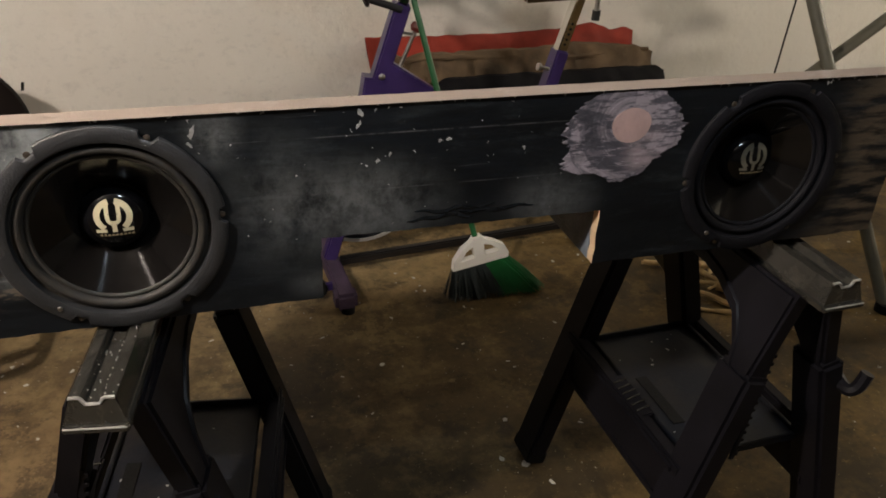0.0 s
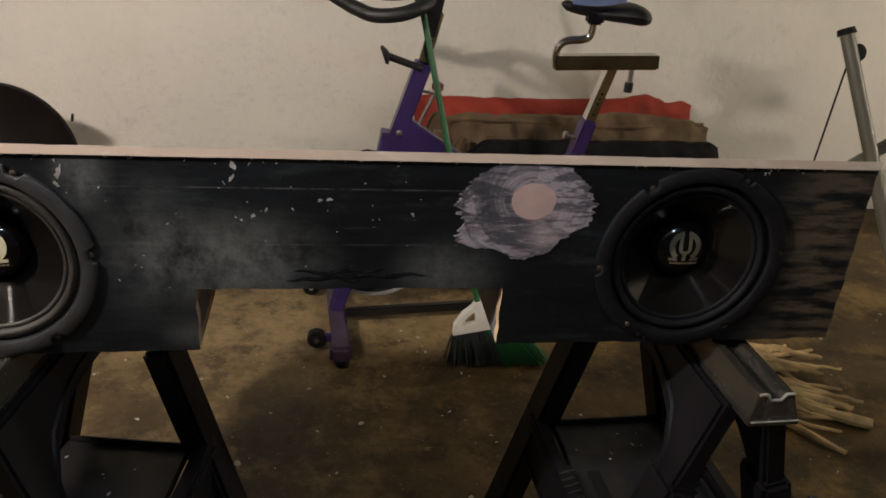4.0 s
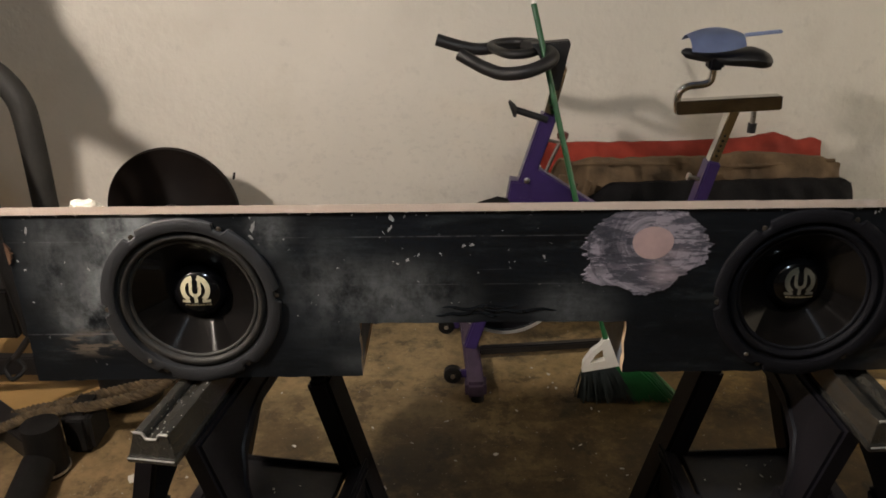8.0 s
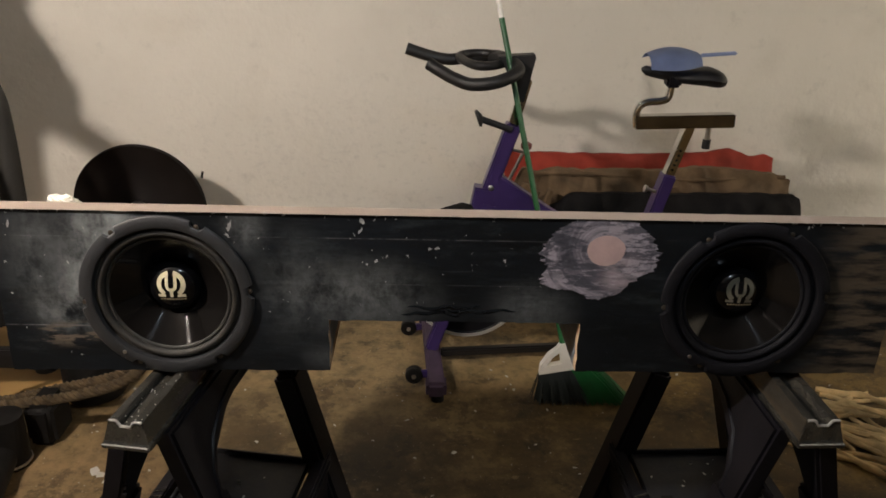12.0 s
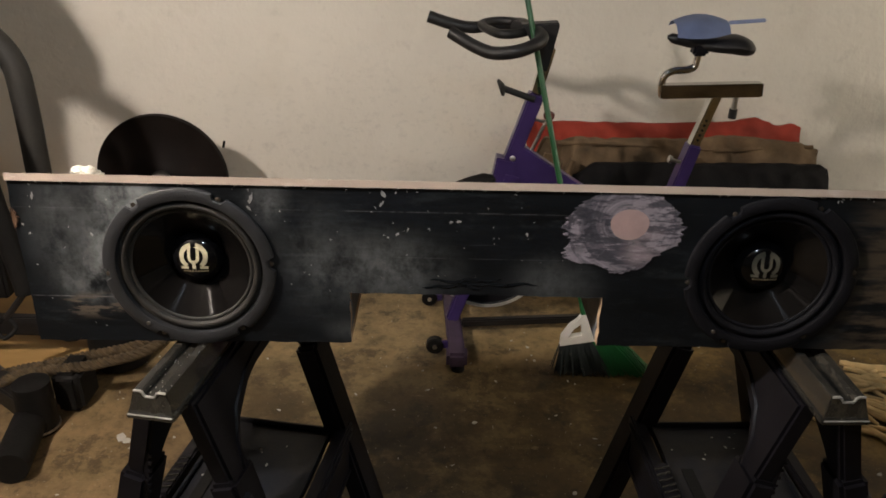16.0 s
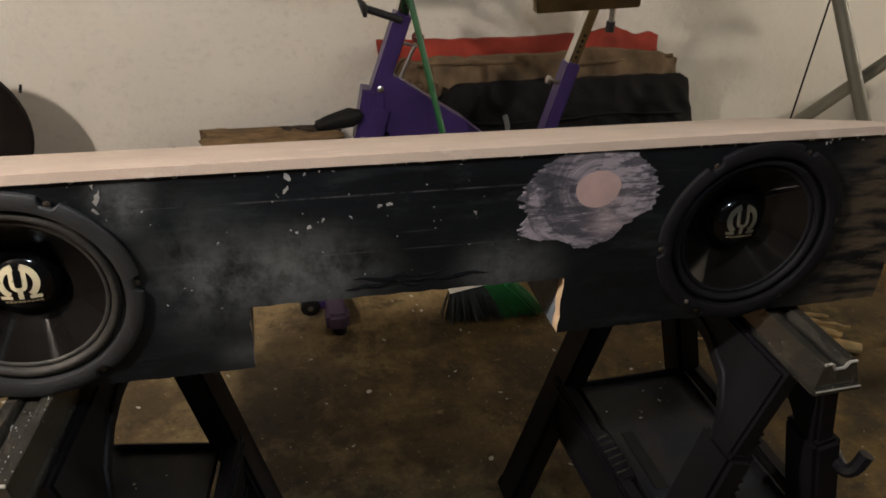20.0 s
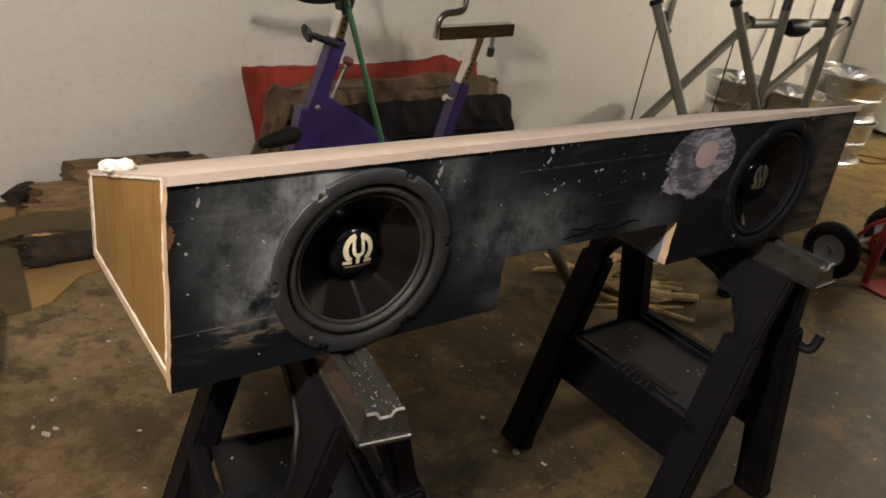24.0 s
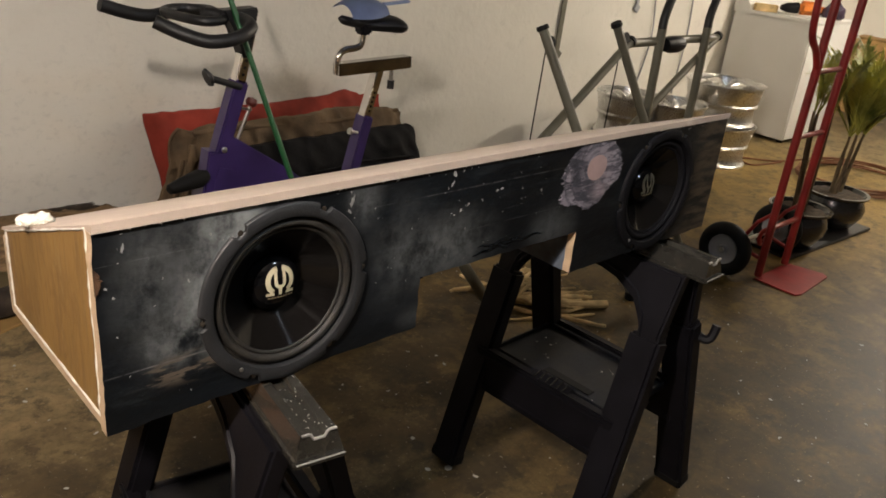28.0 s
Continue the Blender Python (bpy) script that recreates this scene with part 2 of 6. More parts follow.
mix_colour(M_FLOOR, times(M_FLOOR, cloud(M_FLOOR, 26, 0.46, 0.66, detail=12, rough=0.78, shift=(3, 3, 0)), 0.45), (0.030, 0.023, 0.015))
mix_colour(M_FLOOR, times(M_FLOOR, cloud(M_FLOOR, 60, 0.60, 0.72, detail=10, rough=0.75, shift=(6, 6, 0)), 0.35), (0.32, 0.26, 0.17))
mix_colour(M_FLOOR, times(M_FLOOR, cloud(M_FLOOR, 7, 0.52, 0.60, detail=12, rough=0.76, shift=(8, 4, 0)), 0.55), (0.020, 0.016, 0.012))
mix_colour(M_FLOOR, times(M_FLOOR, cloud(M_FLOOR, 9, 0.60, 0.68, (1.0, 2.2, 1), detail=12, rough=0.78, shift=(5, 7, 0)), 0.65), (0.30, 0.235, 0.140))
mix_colour(M_FLOOR, times(M_FLOOR, cloud(M_FLOOR, 95, 0.66, 0.70, detail=3, shift=(2, 2, 0)), 0.55), (0.40, 0.36, 0.29))
# a brown tint multiplied over the floor, stronger towards the wheel rims
warm = M_FLOOR.node_tree.nodes.new("ShaderNodeMapRange")
warm.inputs["To Min"].default_value, warm.inputs["To Max"].default_value = 0.12, 1.0
M_FLOOR.node_tree.links.new(spot(M_FLOOR, (3.6, 0.2, 0), 1.6, 3.1, (1, 0.8, 0)), warm.inputs["Value"])
floor_tint = M_FLOOR.node_tree.nodes.new("ShaderNodeMix")
floor_tint.data_type, floor_tint.blend_type = "RGBA", "MULTIPLY"
floor_tint.inputs["B"].default_value = (1.06, 0.90, 0.50, 1)
M_FLOOR.node_tree.links.new(warm.outputs[0], floor_tint.inputs["Factor"])
M_FLOOR.node_tree.links.new(nodes_of(M_FLOOR)[2].inputs["Base Color"].links[0].from_socket, floor_tint.inputs["A"])
M_FLOOR.node_tree.links.new(floor_tint.outputs["Result"], nodes_of(M_FLOOR)[2].inputs["Base Color"])
M_BLACK = mat("worn_black_paint", (0.0044, 0.0060, 0.0082), 0.45, var=0.5, scale=14, bump=0.35, grain=90, stretch=(0.25, 1, 1), spec=0.32)
# bare grain at the far end, wiped dust, scrapes, board joints and a peeled strip
mix_colour(M_BLACK, times(M_BLACK, spot(M_BLACK, (1.46, 0, 0.93), 0.05, 0.17, (1, 0, 0.30)), cloud(M_BLACK, 30, 0.40, 0.60, (0.35, 1, 1.6))), (0.080, 0.062, 0.043))
DUST = (0.26, 0.275, 0.275)
for dust_at, near, far, squash, amount in (((0.150, 0, 0.955), 0.01, 0.10, (1.5, 0, 0.95), 0.95), ((0.185, 0, 1.045), 0.01, 0.09, (1.0, 0, 1.2), 1.0), ((0.08, 0, 0.99), 0.0, 0.12, (1.3, 0, 0.7), 0.30), ((0.062, 0, 0.96), 0.03, 0.10, (8.0, 0, 0.7), 0.10), ((0.58, 0, 0.930), 0.0, 0.13, (0.8, 0, 1.3), 0.45), ((0.47, 0, 0.95), 0.0, 0.10, (1.1, 0, 0.7), 0.20), ((0.40, 0, 1.05), 0.0, 0.05, (1, 0, 0.8), 0.40), ((0.86, 0, 0.91), 0.0, 0.09, (0.9, 0, 1.2), 0.28), ((0.52, 0, 0.82), 0.0, 0.05, (0.9, 0, 1.4), 0.16), ((0.13, 0, 0.90), 0.02, 0.10, (1.0, 0, 1.6), 0.55)):
    mix_colour(M_BLACK, times(M_BLACK, times(M_BLACK, spot(M_BLACK, dust_at, near, far, squash), cloud(M_BLACK, 13, 0.33, 0.62, (1.0, 1, 0.8), detail=11, rough=0.72)), amount), DUST)
mix_colour(M_BLACK, times(M_BLACK, cloud(M_BLACK, 70, 0.62, 0.71, (0.07, 1, 1.5), detail=7, rough=0.7), 0.40), (0.085, 0.088, 0.095))
mix_colour(M_BLACK, times(M_BLACK, cloud(M_BLACK, 16, 0.52, 0.66, (0.5, 1, 1.5), detail=9, rough=0.75, shift=(3, 0, 1)), 0.30), (0.040, 0.048, 0.052))
for line_at, squash, amount in (((0.10, 0, 0.873), (0.55, 0, 55), 0.50), ((0.66, 0, 1.034), (0.28, 0, 60), 0.30), ((0.70, 0, 0.955), (0.3, 0, 75), 0.14), ((0.11, 0, 1.030), (0.6, 0, 70), 0.26)):
    mix_colour(M_BLACK, times(M_BLACK, times(M_BLACK, spot(M_BLACK, line_at, 0.02, 0.10, squash), cloud(M_BLACK, 22, 0.38, 0.56, (1, 1, 0.2))), amount), (0.20, 0.20, 0.205))
mix_colour(M_BLACK, times(M_BLACK, spot(M_BLACK, (0.11, 0, 0.857), 0.02, 0.075, (0.7, 0, 2.4)), times(M_BLACK, cloud(M_BLACK, 40, 0.50, 0.58, (0.4, 1, 1.8)), 0.75)), (0.13, 0.105, 0.078))
mix_colour(M_BLACK, times(M_BLACK, cloud(M_BLACK, 130, 0.68, 0.73), 0.55), (0.20, 0.20, 0.19))
M_PALE = mat("sanded_wood_edge", (0.53, 0.385, 0.25), 0.75, var=0.12, scale=18, bump=0.2, grain=190)
M_TOP = mat("bare_fibreboard", (0.56, 0.455, 0.375), 0.75, var=0.06, scale=9, bump=0.12, grain=260)
M_PLY = mat("stained_plywood", (0.29, 0.165, 0.050), 0.55, var=0.16, scale=5, bump=0.12, grain=90, stretch=(2, 2, 0.6))
mix_colour(M_PLY, times(M_PLY, cloud(M_PLY, 16, 0.45, 0.75, (4, 4, 0.35), detail=7, rough=0.62), 0.60), (0.135, 0.072, 0.026))
mix_colour(M_PLY, times(M_PLY, cloud(M_PLY, 40, 0.64, 0.70, (1, 2, 0.5)), 0.5), (0.12, 0.06, 0.025))
mix_colour(M_PLY, times(M_PLY, cloud(M_PLY, 7, 0.46, 0.62, (1.5, 1.5, 0.8), detail=9, rough=0.7, shift=(2, 5, 1)), 0.55), (0.16, 0.085, 0.028))
mix_colour(M_PLY, times(M_PLY, cloud(M_PLY, 9, 0.58, 0.70, (2, 2, 0.7), detail=9, rough=0.7, shift=(6, 1, 3)), 0.40), (0.42, 0.30, 0.15))
M_PLASTIC = mat("black_plastic", (0.0064, 0.0060, 0.0080), 0.46, spec=0.16, var=0.3, scale=12, bump=0.05, grain=230)
M_RUBBER = mat("black_rubber", (0.0068, 0.0064, 0.0062), 0.65, spec=0.18, var=0.3, scale=15, bump=0.2, grain=180)
M_GASKET = mat("grey_gasket", (0.0195, 0.0205, 0.0225), 0.50, spec=0.65, var=0.2, scale=30, bump=0.2, grain=300)
M_CONE = mat("glossy_cone", (0.0052, 0.0046, 0.0044), 0.10, var=0.2, scale=30, bump=0.0, grain=200, spec=0.42, rvar=0.01)
mix_colour(M_CONE, times(M_CONE, cloud(M_CONE, 420, 0.60, 0.72, detail=3), 0.30), (0.055, 0.048, 0.040))
# fine turned grooves draw the lamps out into rays
turned = M_CONE.node_tree.nodes.new("ShaderNodeTangent")
turned.direction_type, turned.axis = "RADIAL", "Y"
cone_bsdf = M_CONE.node_tree.nodes["Principled BSDF"]
M_CONE.node_tree.links.new(turned.outputs[0], cone_bsdf.inputs["Tangent"])
cone_bsdf.inputs["Anisotropic"].default_value, cone_bsdf.inputs["Anisotropic Rotation"].default_value = 1.0, 0.25
M_CAP = mat("glossy_cap", (0.0035, 0.0035, 0.0042), 0.14, var=0.2, scale=30, bump=0.0, spec=0.4, rvar=0.02)
# right driver's rubber: less dusty, and its dimmer light put into the colour
M_CLEANSHADE = mat("clean_shaded_gasket", (0.0075, 0.0074, 0.0092), 0.65, spec=0.12, var=0.2, scale=30, bump=0.2, grain=300)
M_SURROUND = mat("dusty_surround", (0.0155, 0.0148, 0.0135), 0.62, var=0.3, scale=20, bump=0.15, grain=250)
mix_colour(M_SURROUND, times(M_SURROUND, cloud(M_SURROUND, 55, 0.42, 0.62, detail=8, rough=0.7), 0.6), (0.034, 0.028, 0.020))
M_GOLD = mat("pale_gold_print", (0.56, 0.50, 0.34), 0.4, var=0.1, scale=40, bump=0.02)
# the same gold for the right emblem, darkened for its weaker light
M_GOLDSHADE = mat("shaded_gold_print", (0.115, 0.105, 0.080), 0.45, var=0.15, scale=40, bump=0.02)
M_STEEL = mat("steel", (0.55, 0.54, 0.52), 0.3, metal=1.0, var=0.15, scale=20, bump=0.05)
M_CHROME = mat("dull_chrome", (0.74, 0.72, 0.68), 0.07, metal=1.0, var=0.12, scale=12, bump=0.03)
M_PURPLE = mat("purple_enamel", (0.036, 0.020, 0.098), 0.4, var=0.18, scale=12, bump=0.06, coat=0.2)
M_GRIP = mat("black_grip", (0.009, 0.009, 0.010), 0.5, var=0.3, scale=25, bump=0.15, grain=260)
M_GREEN = mat("green_plastic", (0.010, 0.080, 0.024), 0.4, var=0.2, scale=14, bump=0.05)
M_WHITE = mat("white_plastic", (0.78, 0.76, 0.70), 0.45, var=0.06, scale=14, bump=0.04)
M_BLUE = mat("pale_blue_plastic", (0.24, 0.31, 0.52), 0.45, var=0.12, scale=14, bump=0.04)
M_RED = mat("red_fabric", (0.27, 0.030, 0.016), 0.85, var=0.3, scale=9, bump=0.35, grain=150)
M_BROWN = mat("brown_canvas", (0.125, 0.082, 0.045), 0.9, var=0.45, scale=10, bump=0.5, grain=90)
M_DARK = mat("black_canvas", (0.006, 0.0055, 0.0065), 0.8, spec=0.2, var=0.4, scale=9, bump=0.4, grain=80)
M_GREY = mat("grey_enamel", (0.130, 0.122, 0.090), 0.45, var=0.15, scale=10, bump=0.08)
M_REDPAINT = mat("red_enamel", (0.23, 0.016, 0.014), 0.42, var=0.3, scale=10, bump=0.1)
M_APPLIANCE = mat("white_enamel", (0.72, 0.71, 0.68), 0.35, var=0.04, scale=3, bump=0.02)
M_ROPE = mat("dirty_rope", (0.062, 0.042, 0.020), 0.9, var=0.5, scale=30, bump=0.6, grain=240)
M_TAN = mat("tan_board", (0.36, 0.215, 0.075), 0.7, var=0.15, scale=5, bump=0.15, grain=120)
M_LOG = mat("weathered_wood", (0.20, 0.125, 0.06), 0.85, var=0.5, scale=12, bump=0.6, grain=60, stretch=(1, 4, 4))
M_STICK = mat("pale_driftwood", (0.60, 0.425, 0.20), 0.85, var=0.35, scale=16, bump=0.4, grain=90)
M_CHIP = mat("white_paint_flake", (0.46, 0.45, 0.42), 0.8, var=0.1, scale=40, bump=0.2)
M_RAG = mat("white_cotton", (0.78, 0.75, 0.66), 0.95, var=0.08, scale=30, bump=0.6, grain=140)
M_FROND = mat("palm_green", (0.13, 0.17, 0.028), 0.55, var=0.4, scale=7, bump=0.1, tint=(0.38, 0.36, 0.07))
M_DISC = mat("dark_iron", (0.010, 0.0075, 0.007), 0.6, spec=0.15, var=0.3, scale=8, bump=0.05)
M_STEM = mat("palm_stem", (0.12, 0.085, 0.045), 0.85, var=0.4, scale=20, bump=0.5, grain=70)
M_POT = mat("dark_glazed_pot", (0.014, 0.012, 0.012), 0.22, var=0.3, scale=8, bump=0.05, coat=0.4)
M_SOIL = mat("dry_soil", (0.05, 0.035, 0.022), 0.95, var=0.5, scale=40, bump=0.8, grain=120)
M_ORANGE = mat("orange_cable", (0.17, 0.065, 0.025), 0.6, var=0.2, scale=10)
M_BELT = mat("olive_webbing", (0.22, 0.17, 0.085), 0.85, var=0.15, scale=10, bump=0.3, grain=300)
M_FILLER = mat("grey_filler", (0.28, 0.250, 0.285), 0.85, var=0.1, scale=30, bump=0.3, grain=160)


def swirl(m, centre, rings, spokes, lo, hi):
    """A mask of broken rings, as a trowel leaves them, round a place on a face that looks along y."""
    n, ln, _ = nodes_of(m)
    geo, sh, sp, at, le, cb = (n.new("ShaderNode" + k) for k in ("NewGeometry", "VectorMath", "SeparateXYZ", "Math", "VectorMath", "CombineXYZ"))
    tx, mr = n.new("ShaderNodeTexNoise"), n.new("ShaderNodeMapRange")
    sh.inputs[1].default_value = [-c for c in centre]
    at.operation, le.operation = "ARCTAN2", "LENGTH"
    ln.new(geo.outputs["Position"], sh.inputs[0])
    ln.new(sh.outputs[0], sp.inputs[0])
    ln.new(sh.outputs[0], le.inputs[0])
    ln.new(sp.outputs["X"], at.inputs[0])
    flip = times(m, sp.outputs["Z"], -1.0)
    flip.node.use_clamp = False
    ln.new(flip, at.inputs[1])
    for sock, k, src in (("X", rings, le.outputs["Value"]), ("Y", spokes, at.outputs[0])):
        t = times(m, src, k)
        t.node.use_clamp = False
        ln.new(t, cb.inputs[sock])
    tx.inputs["Scale"].default_value, tx.inputs["Detail"].default_value, tx.inputs["Roughness"].default_value, tx.inputs["Distortion"].default_value = 1.0, 8, 0.72, 0.9
    mr.inputs["From Min"].default_value, mr.inputs["From Max"].default_value = lo, hi
    ln.new(cb.outputs[0], tx.inputs["Vector"])
    ln.new(tx.outputs[0], mr.inputs["Value"])
    return mr.outputs[0]


mix_colour(M_FILLER, times(M_FILLER, swirl(M_FILLER, (0.973, 0, 1.021), 44, 0.4, 0.49, 0.57), 0.62), (0.036, 0.036, 0.050))
mix_colour(M_FILLER, times(M_FILLER, cloud(M_FILLER, 24, 0.47, 0.53, (0.45, 1, 2.0), detail=10, rough=0.76), 0.85), (0.034, 0.034, 0.047))
mix_colour(M_FILLER, times(M_FILLER, times(M_FILLER, spot(M_FILLER, (0.895, 0, 1.015), 0.01, 0.065, (1, 0, 0.9)), cloud(M_FILLER, 46, 0.44, 0.56, (0.7, 1, 1.3), detail=9, rough=0.7, shift=(3, 1, 2))), 0.85), (0.020, 0.021, 0.030))
mix_colour(M_FILLER, times(M_FILLER, times(M_FILLER, spot(M_FILLER, (1.0, 0, 0.98), 0.01, 0.05), cloud(M_FILLER, 30, 0.35, 0.60, (0.5, 1, 1.5))), 0.7), (0.36, 0.29, 0.31))
mix_colour(M_TOP, times(M_TOP, cloud(M_TOP, 30, 0.58, 0.70, (0.5, 1, 1)), 0.35), (0.78, 0.70, 0.64))
M_PINK = mat("pink_filler", (0.42, 0.29, 0.275), 0.8, var=0.1, scale=40, bump=0.35, grain=120)


# ---- the room ----
def wall(name, size, centre, m=M_PLAIN):
    ob = part(name, box(size, Matrix.Translation(centre), 0), m, None, "", False)
    return tagged(ob, kind="structure")


LX, LY = ROOM_X1 - ROOM_X0, WALL_Y - ROOM_Y0
CX, CY = (ROOM_X0 + ROOM_X1) / 2, (ROOM_Y0 + WALL_Y) / 2
tagged(wall("floor", (LX + 0.4, LY + 0.4, 0.12), (CX, CY, -0.06), M_FLOOR), "stained brown-grey concrete garage floor with paint flecks and a shade-tinted patch", "floor")
tagged(wall("ceiling", (LX + 0.4, LY + 0.4, 0.12), (CX, CY, CEIL + 0.06)), "plain grey garage ceiling", "ceiling")
tagged(wall("wall_north", (LX, 0.2, CEIL), (CX, WALL_Y + 0.1, CEIL / 2), M_WALL), "rough off-white painted masonry wall", "wall")
tagged(wall("wall_south", (LX, 0.2, CEIL), (CX, ROOM_Y0 - 0.1, CEIL / 2)), "plain grey wall", "wall")
tagged(wall("wall_west", (0.2, LY + 0.4, CEIL), (ROOM_X0 - 0.1, CY, CEIL / 2)), "plain grey wall", "wall")
tagged(wall("wall_east", (0.2, LY + 0.4, CEIL), (ROOM_X1 + 0.1, CY, CEIL / 2), M_WALL), "off-white painted wall", "wall")


def ceiling_lamp(place, turn, watts, colour):
    x, y, z = place
    root = thing("ceiling_light", pose(x, y, z, 0, 0, turn), "two bare bulbs in a ceiling lampholder, switched on", "light", "ceiling lights")
    r = root.matrix_basis
    part("lampholder", lathe([(0, CEIL - z), (0.06, CEIL - z), (0.06, CEIL - z - 0.02), (0.03, 0.09), (0, 0.09)], 20, r), M_WHITE, root)
    glow = bpy.data.materials.new("lit_bulb")
    glow.use_nodes = True
    gb = glow.node_tree.nodes["Principled BSDF"]
    gb.inputs["Base Color"].default_value = (0.8, 0.8, 0.8, 1)
    gb.inputs["Emission Color"].default_value = (*colour, 1)
    gb.inputs["Emission Strength"].default_value = watts / (2 * math.pi * 4 * math.pi * BULB * BULB)
    for s in (-1, 1):
        prof = [(BULB * math.sin(a), -BULB * math.cos(a)) for a in lin(0, math.pi * 0.8, 9)] + [(0.014, 0.06), (0.014, 0.09), (0, 0.09)]
        part("bulb", lathe(prof, 18, r @ pose(s * 0.038, 0, 0, 0, s * -25, 0)), glow, root)


for lamp_at in LAMPS:
    ceiling_lamp(*lamp_at)


# ---- the loudspeaker box ----
BX, TOP_Z, BOT_Z, BACK_Y, BACK_T, BACK_B = 1.46, 1.0875, 0.790, 0.392, 0.942, 0.796
N0, N1, NZ, TH = 0.527, 0.942, 0.889, 0.018
SPEAKERS = ((0.2685, 0.9285), (1.211, 0.9335))
SPK_R = 0.1395


def speaker_box():
    root = thing("speaker_box", (0.73, 0.2, BOT_Z), "wedge-shaped wooden loudspeaker box with worn black front on two sawhorses", "speaker box")
    top = TOP_Z - 0.0135
    # the front board: black face, raw edges, notch below the middle, two round holes
    bm = bmesh.new()
    outline = [(0, BOT_Z - 0.002), (N0, BOT_Z + 0.004), (N0, NZ), (N1, NZ), (N1, BOT_Z + 0.007), (BX, BOT_Z + 0.010), (BX, top), (0, top)]
    jag = []
    for (x0, z0), (x1, z1) in zip(outline, outline[1:] + outline[:1]):
        k = max(2, int(math.hypot(x1 - x0, z1 - z0) / 0.012))
        for i in range(k):
            t = i / k
            x, z = x0 + (x1 - x0) * t, z0 + (z1 - z0) * t
            if 0 < t and z < top - 0.001:
                w = noise.noise(Vector((x * 45, z * 45, 1.3))) * 0.0020 + noise.noise(Vector((x * 140, z * 140, 4.3))) * 0.0012
                x, z = x + (w if abs(x1 - x0) < 0.1 else 0), z + (w if abs(x1 - x0) >= 0.1 else 0)
            if x < 0.012 and z > top - 0.02:
                z = min(z, top)
            jag.append((x, z))
    rims = [jag] + [[(sx + 0.1245 * math.cos(a), sz + 0.1245 * math.sin(a)) for a in lin(0, 2 * math.pi, 64, endpoint=False)] for sx, sz in SPEAKERS]
    for y in (0.0, TH):
        es = []
        for loop in rims:
            vs = [bm.verts.new((x, y, z)) for x, z in loop]
            es += [bm.edges.new((vs[i], vs[(i + 1) % len(vs)])) for i in range(len(vs))]
        bmesh.ops.triangle_fill(bm, use_beauty=True, use_dissolve=False, edges=es)
    bm.verts.ensure_lookup_table()
    start, half = 0, sum(len(r) for r in rims)
    for loop in rims:
        k = len(loop)
        for i in range(k):
            a, b = start + i, start + (i + 1) % k
            bm.faces.new((bm.verts[a], bm.verts[b], bm.verts[b + half], bm.verts[a + half]))
        start += k
    front = part("front_board", bm, [M_PALE, M_BLACK], root, "black-painted front board, scuffed and dusty", False)
    for p in front.data.polygons:
        p.material_index = 1 if p.normal.y < -0.9 else 0
    # the lid slopes back
    slope = math.atan2(BACK_T - TOP_Z, BACK_Y)
    lid = [(-0.004, top + 0.001), (-0.004, TOP_Z), (BACK_Y, BACK_T), (BACK_Y, BACK_T - 0.0135), (0.0, top + 0.001)]
    thin = [(-0.004, TOP_Z - 0.0055), (-0.004, TOP_Z), (BACK_Y, BACK_T), (BACK_Y, BACK_T - 0.0055)]
    bm = prism(lid, BX - 0.039, YZ @ pose(0, 0, 0.0195))
    bmesh.ops.subdivide_edges(bm, edges=[e for e in bm.edges if abs(e.verts[0].co.x - e.verts[1].co.x) > 0.5], cuts=220)
    for v in bm.verts:  # hand-sawn front edge, never quite straight
        if v.co.y < 0.01 and 0.02 < v.co.x < BX - 0.02:
            rough = 0.7 * noise.noise(Vector((v.co.x * 30, 1, v.co.z * 40))) + 0.5 * noise.noise(Vector((v.co.x * 110, 5, v.co.z * 40)))
            v.co.z -= 0.0012 * max(0.0, rough) if v.co.z > TOP_Z - 0.004 else 0.0010 * max(0.0, rough)
    for x in (0.0, BX - 0.0195):
        prism(thin, 0.0195, YZ @ pose(0, 0, x), bm)
        prism([(-0.004, top + 0.001), (-0.004, TOP_Z - 0.0056), (TH, TOP_Z - 0.0122), (TH, top + 0.0005)], 0.0195, YZ @ pose(0, 0, x), bm)
    part("lid", bm, M_TOP, root, "bare pinkish fibreboard lid", False)
    part("back_board", prism([(BACK_Y - TH, BACK_B), (BACK_Y, BACK_B), (BACK_Y, BACK_T - 0.0140), (BACK_Y - TH, BACK_T - 0.0080)], BX, YZ), M_PALE, root, "", False)
    for x0, x1, name in ((0, N0, "bottom_board"), (N1, BX, "bottom_board")):
        z = BOT_Z + 0.006
        part(name, prism([(TH + 0.0005, z), (BACK_Y - TH - 0.0005, BACK_B), (BACK_Y - TH - 0.0005, BACK_B + 0.016), (TH + 0.0005, z + 0.016)], x1 - x0, YZ @ pose(0, 0, x0)), M_BLUEGREY if x0 else M_PALE, root, "", False)
    part("notch_board", prism([(TH + 0.0005, NZ), (BACK_Y - TH, NZ - 0.01), (BACK_Y - TH, NZ + 0.004), (TH + 0.0005, NZ + 0.014)], N1 - N0, YZ @ pose(0, 0, N0)), M_PLY, root, "", False)
    for x in (N0 - 0.016, N1):
        part("notch_side", prism([(TH + 0.0005, BOT_Z + 0.022), (BACK_Y - TH - 0.001, BACK_B + 0.017), (BACK_Y - TH - 0.001, NZ - 0.012), (TH + 0.0005, NZ - 0.001)], 0.0155, YZ @ pose(0, 0, x)), M_BLUEGREY, root, "blue-grey painted notch side", False)
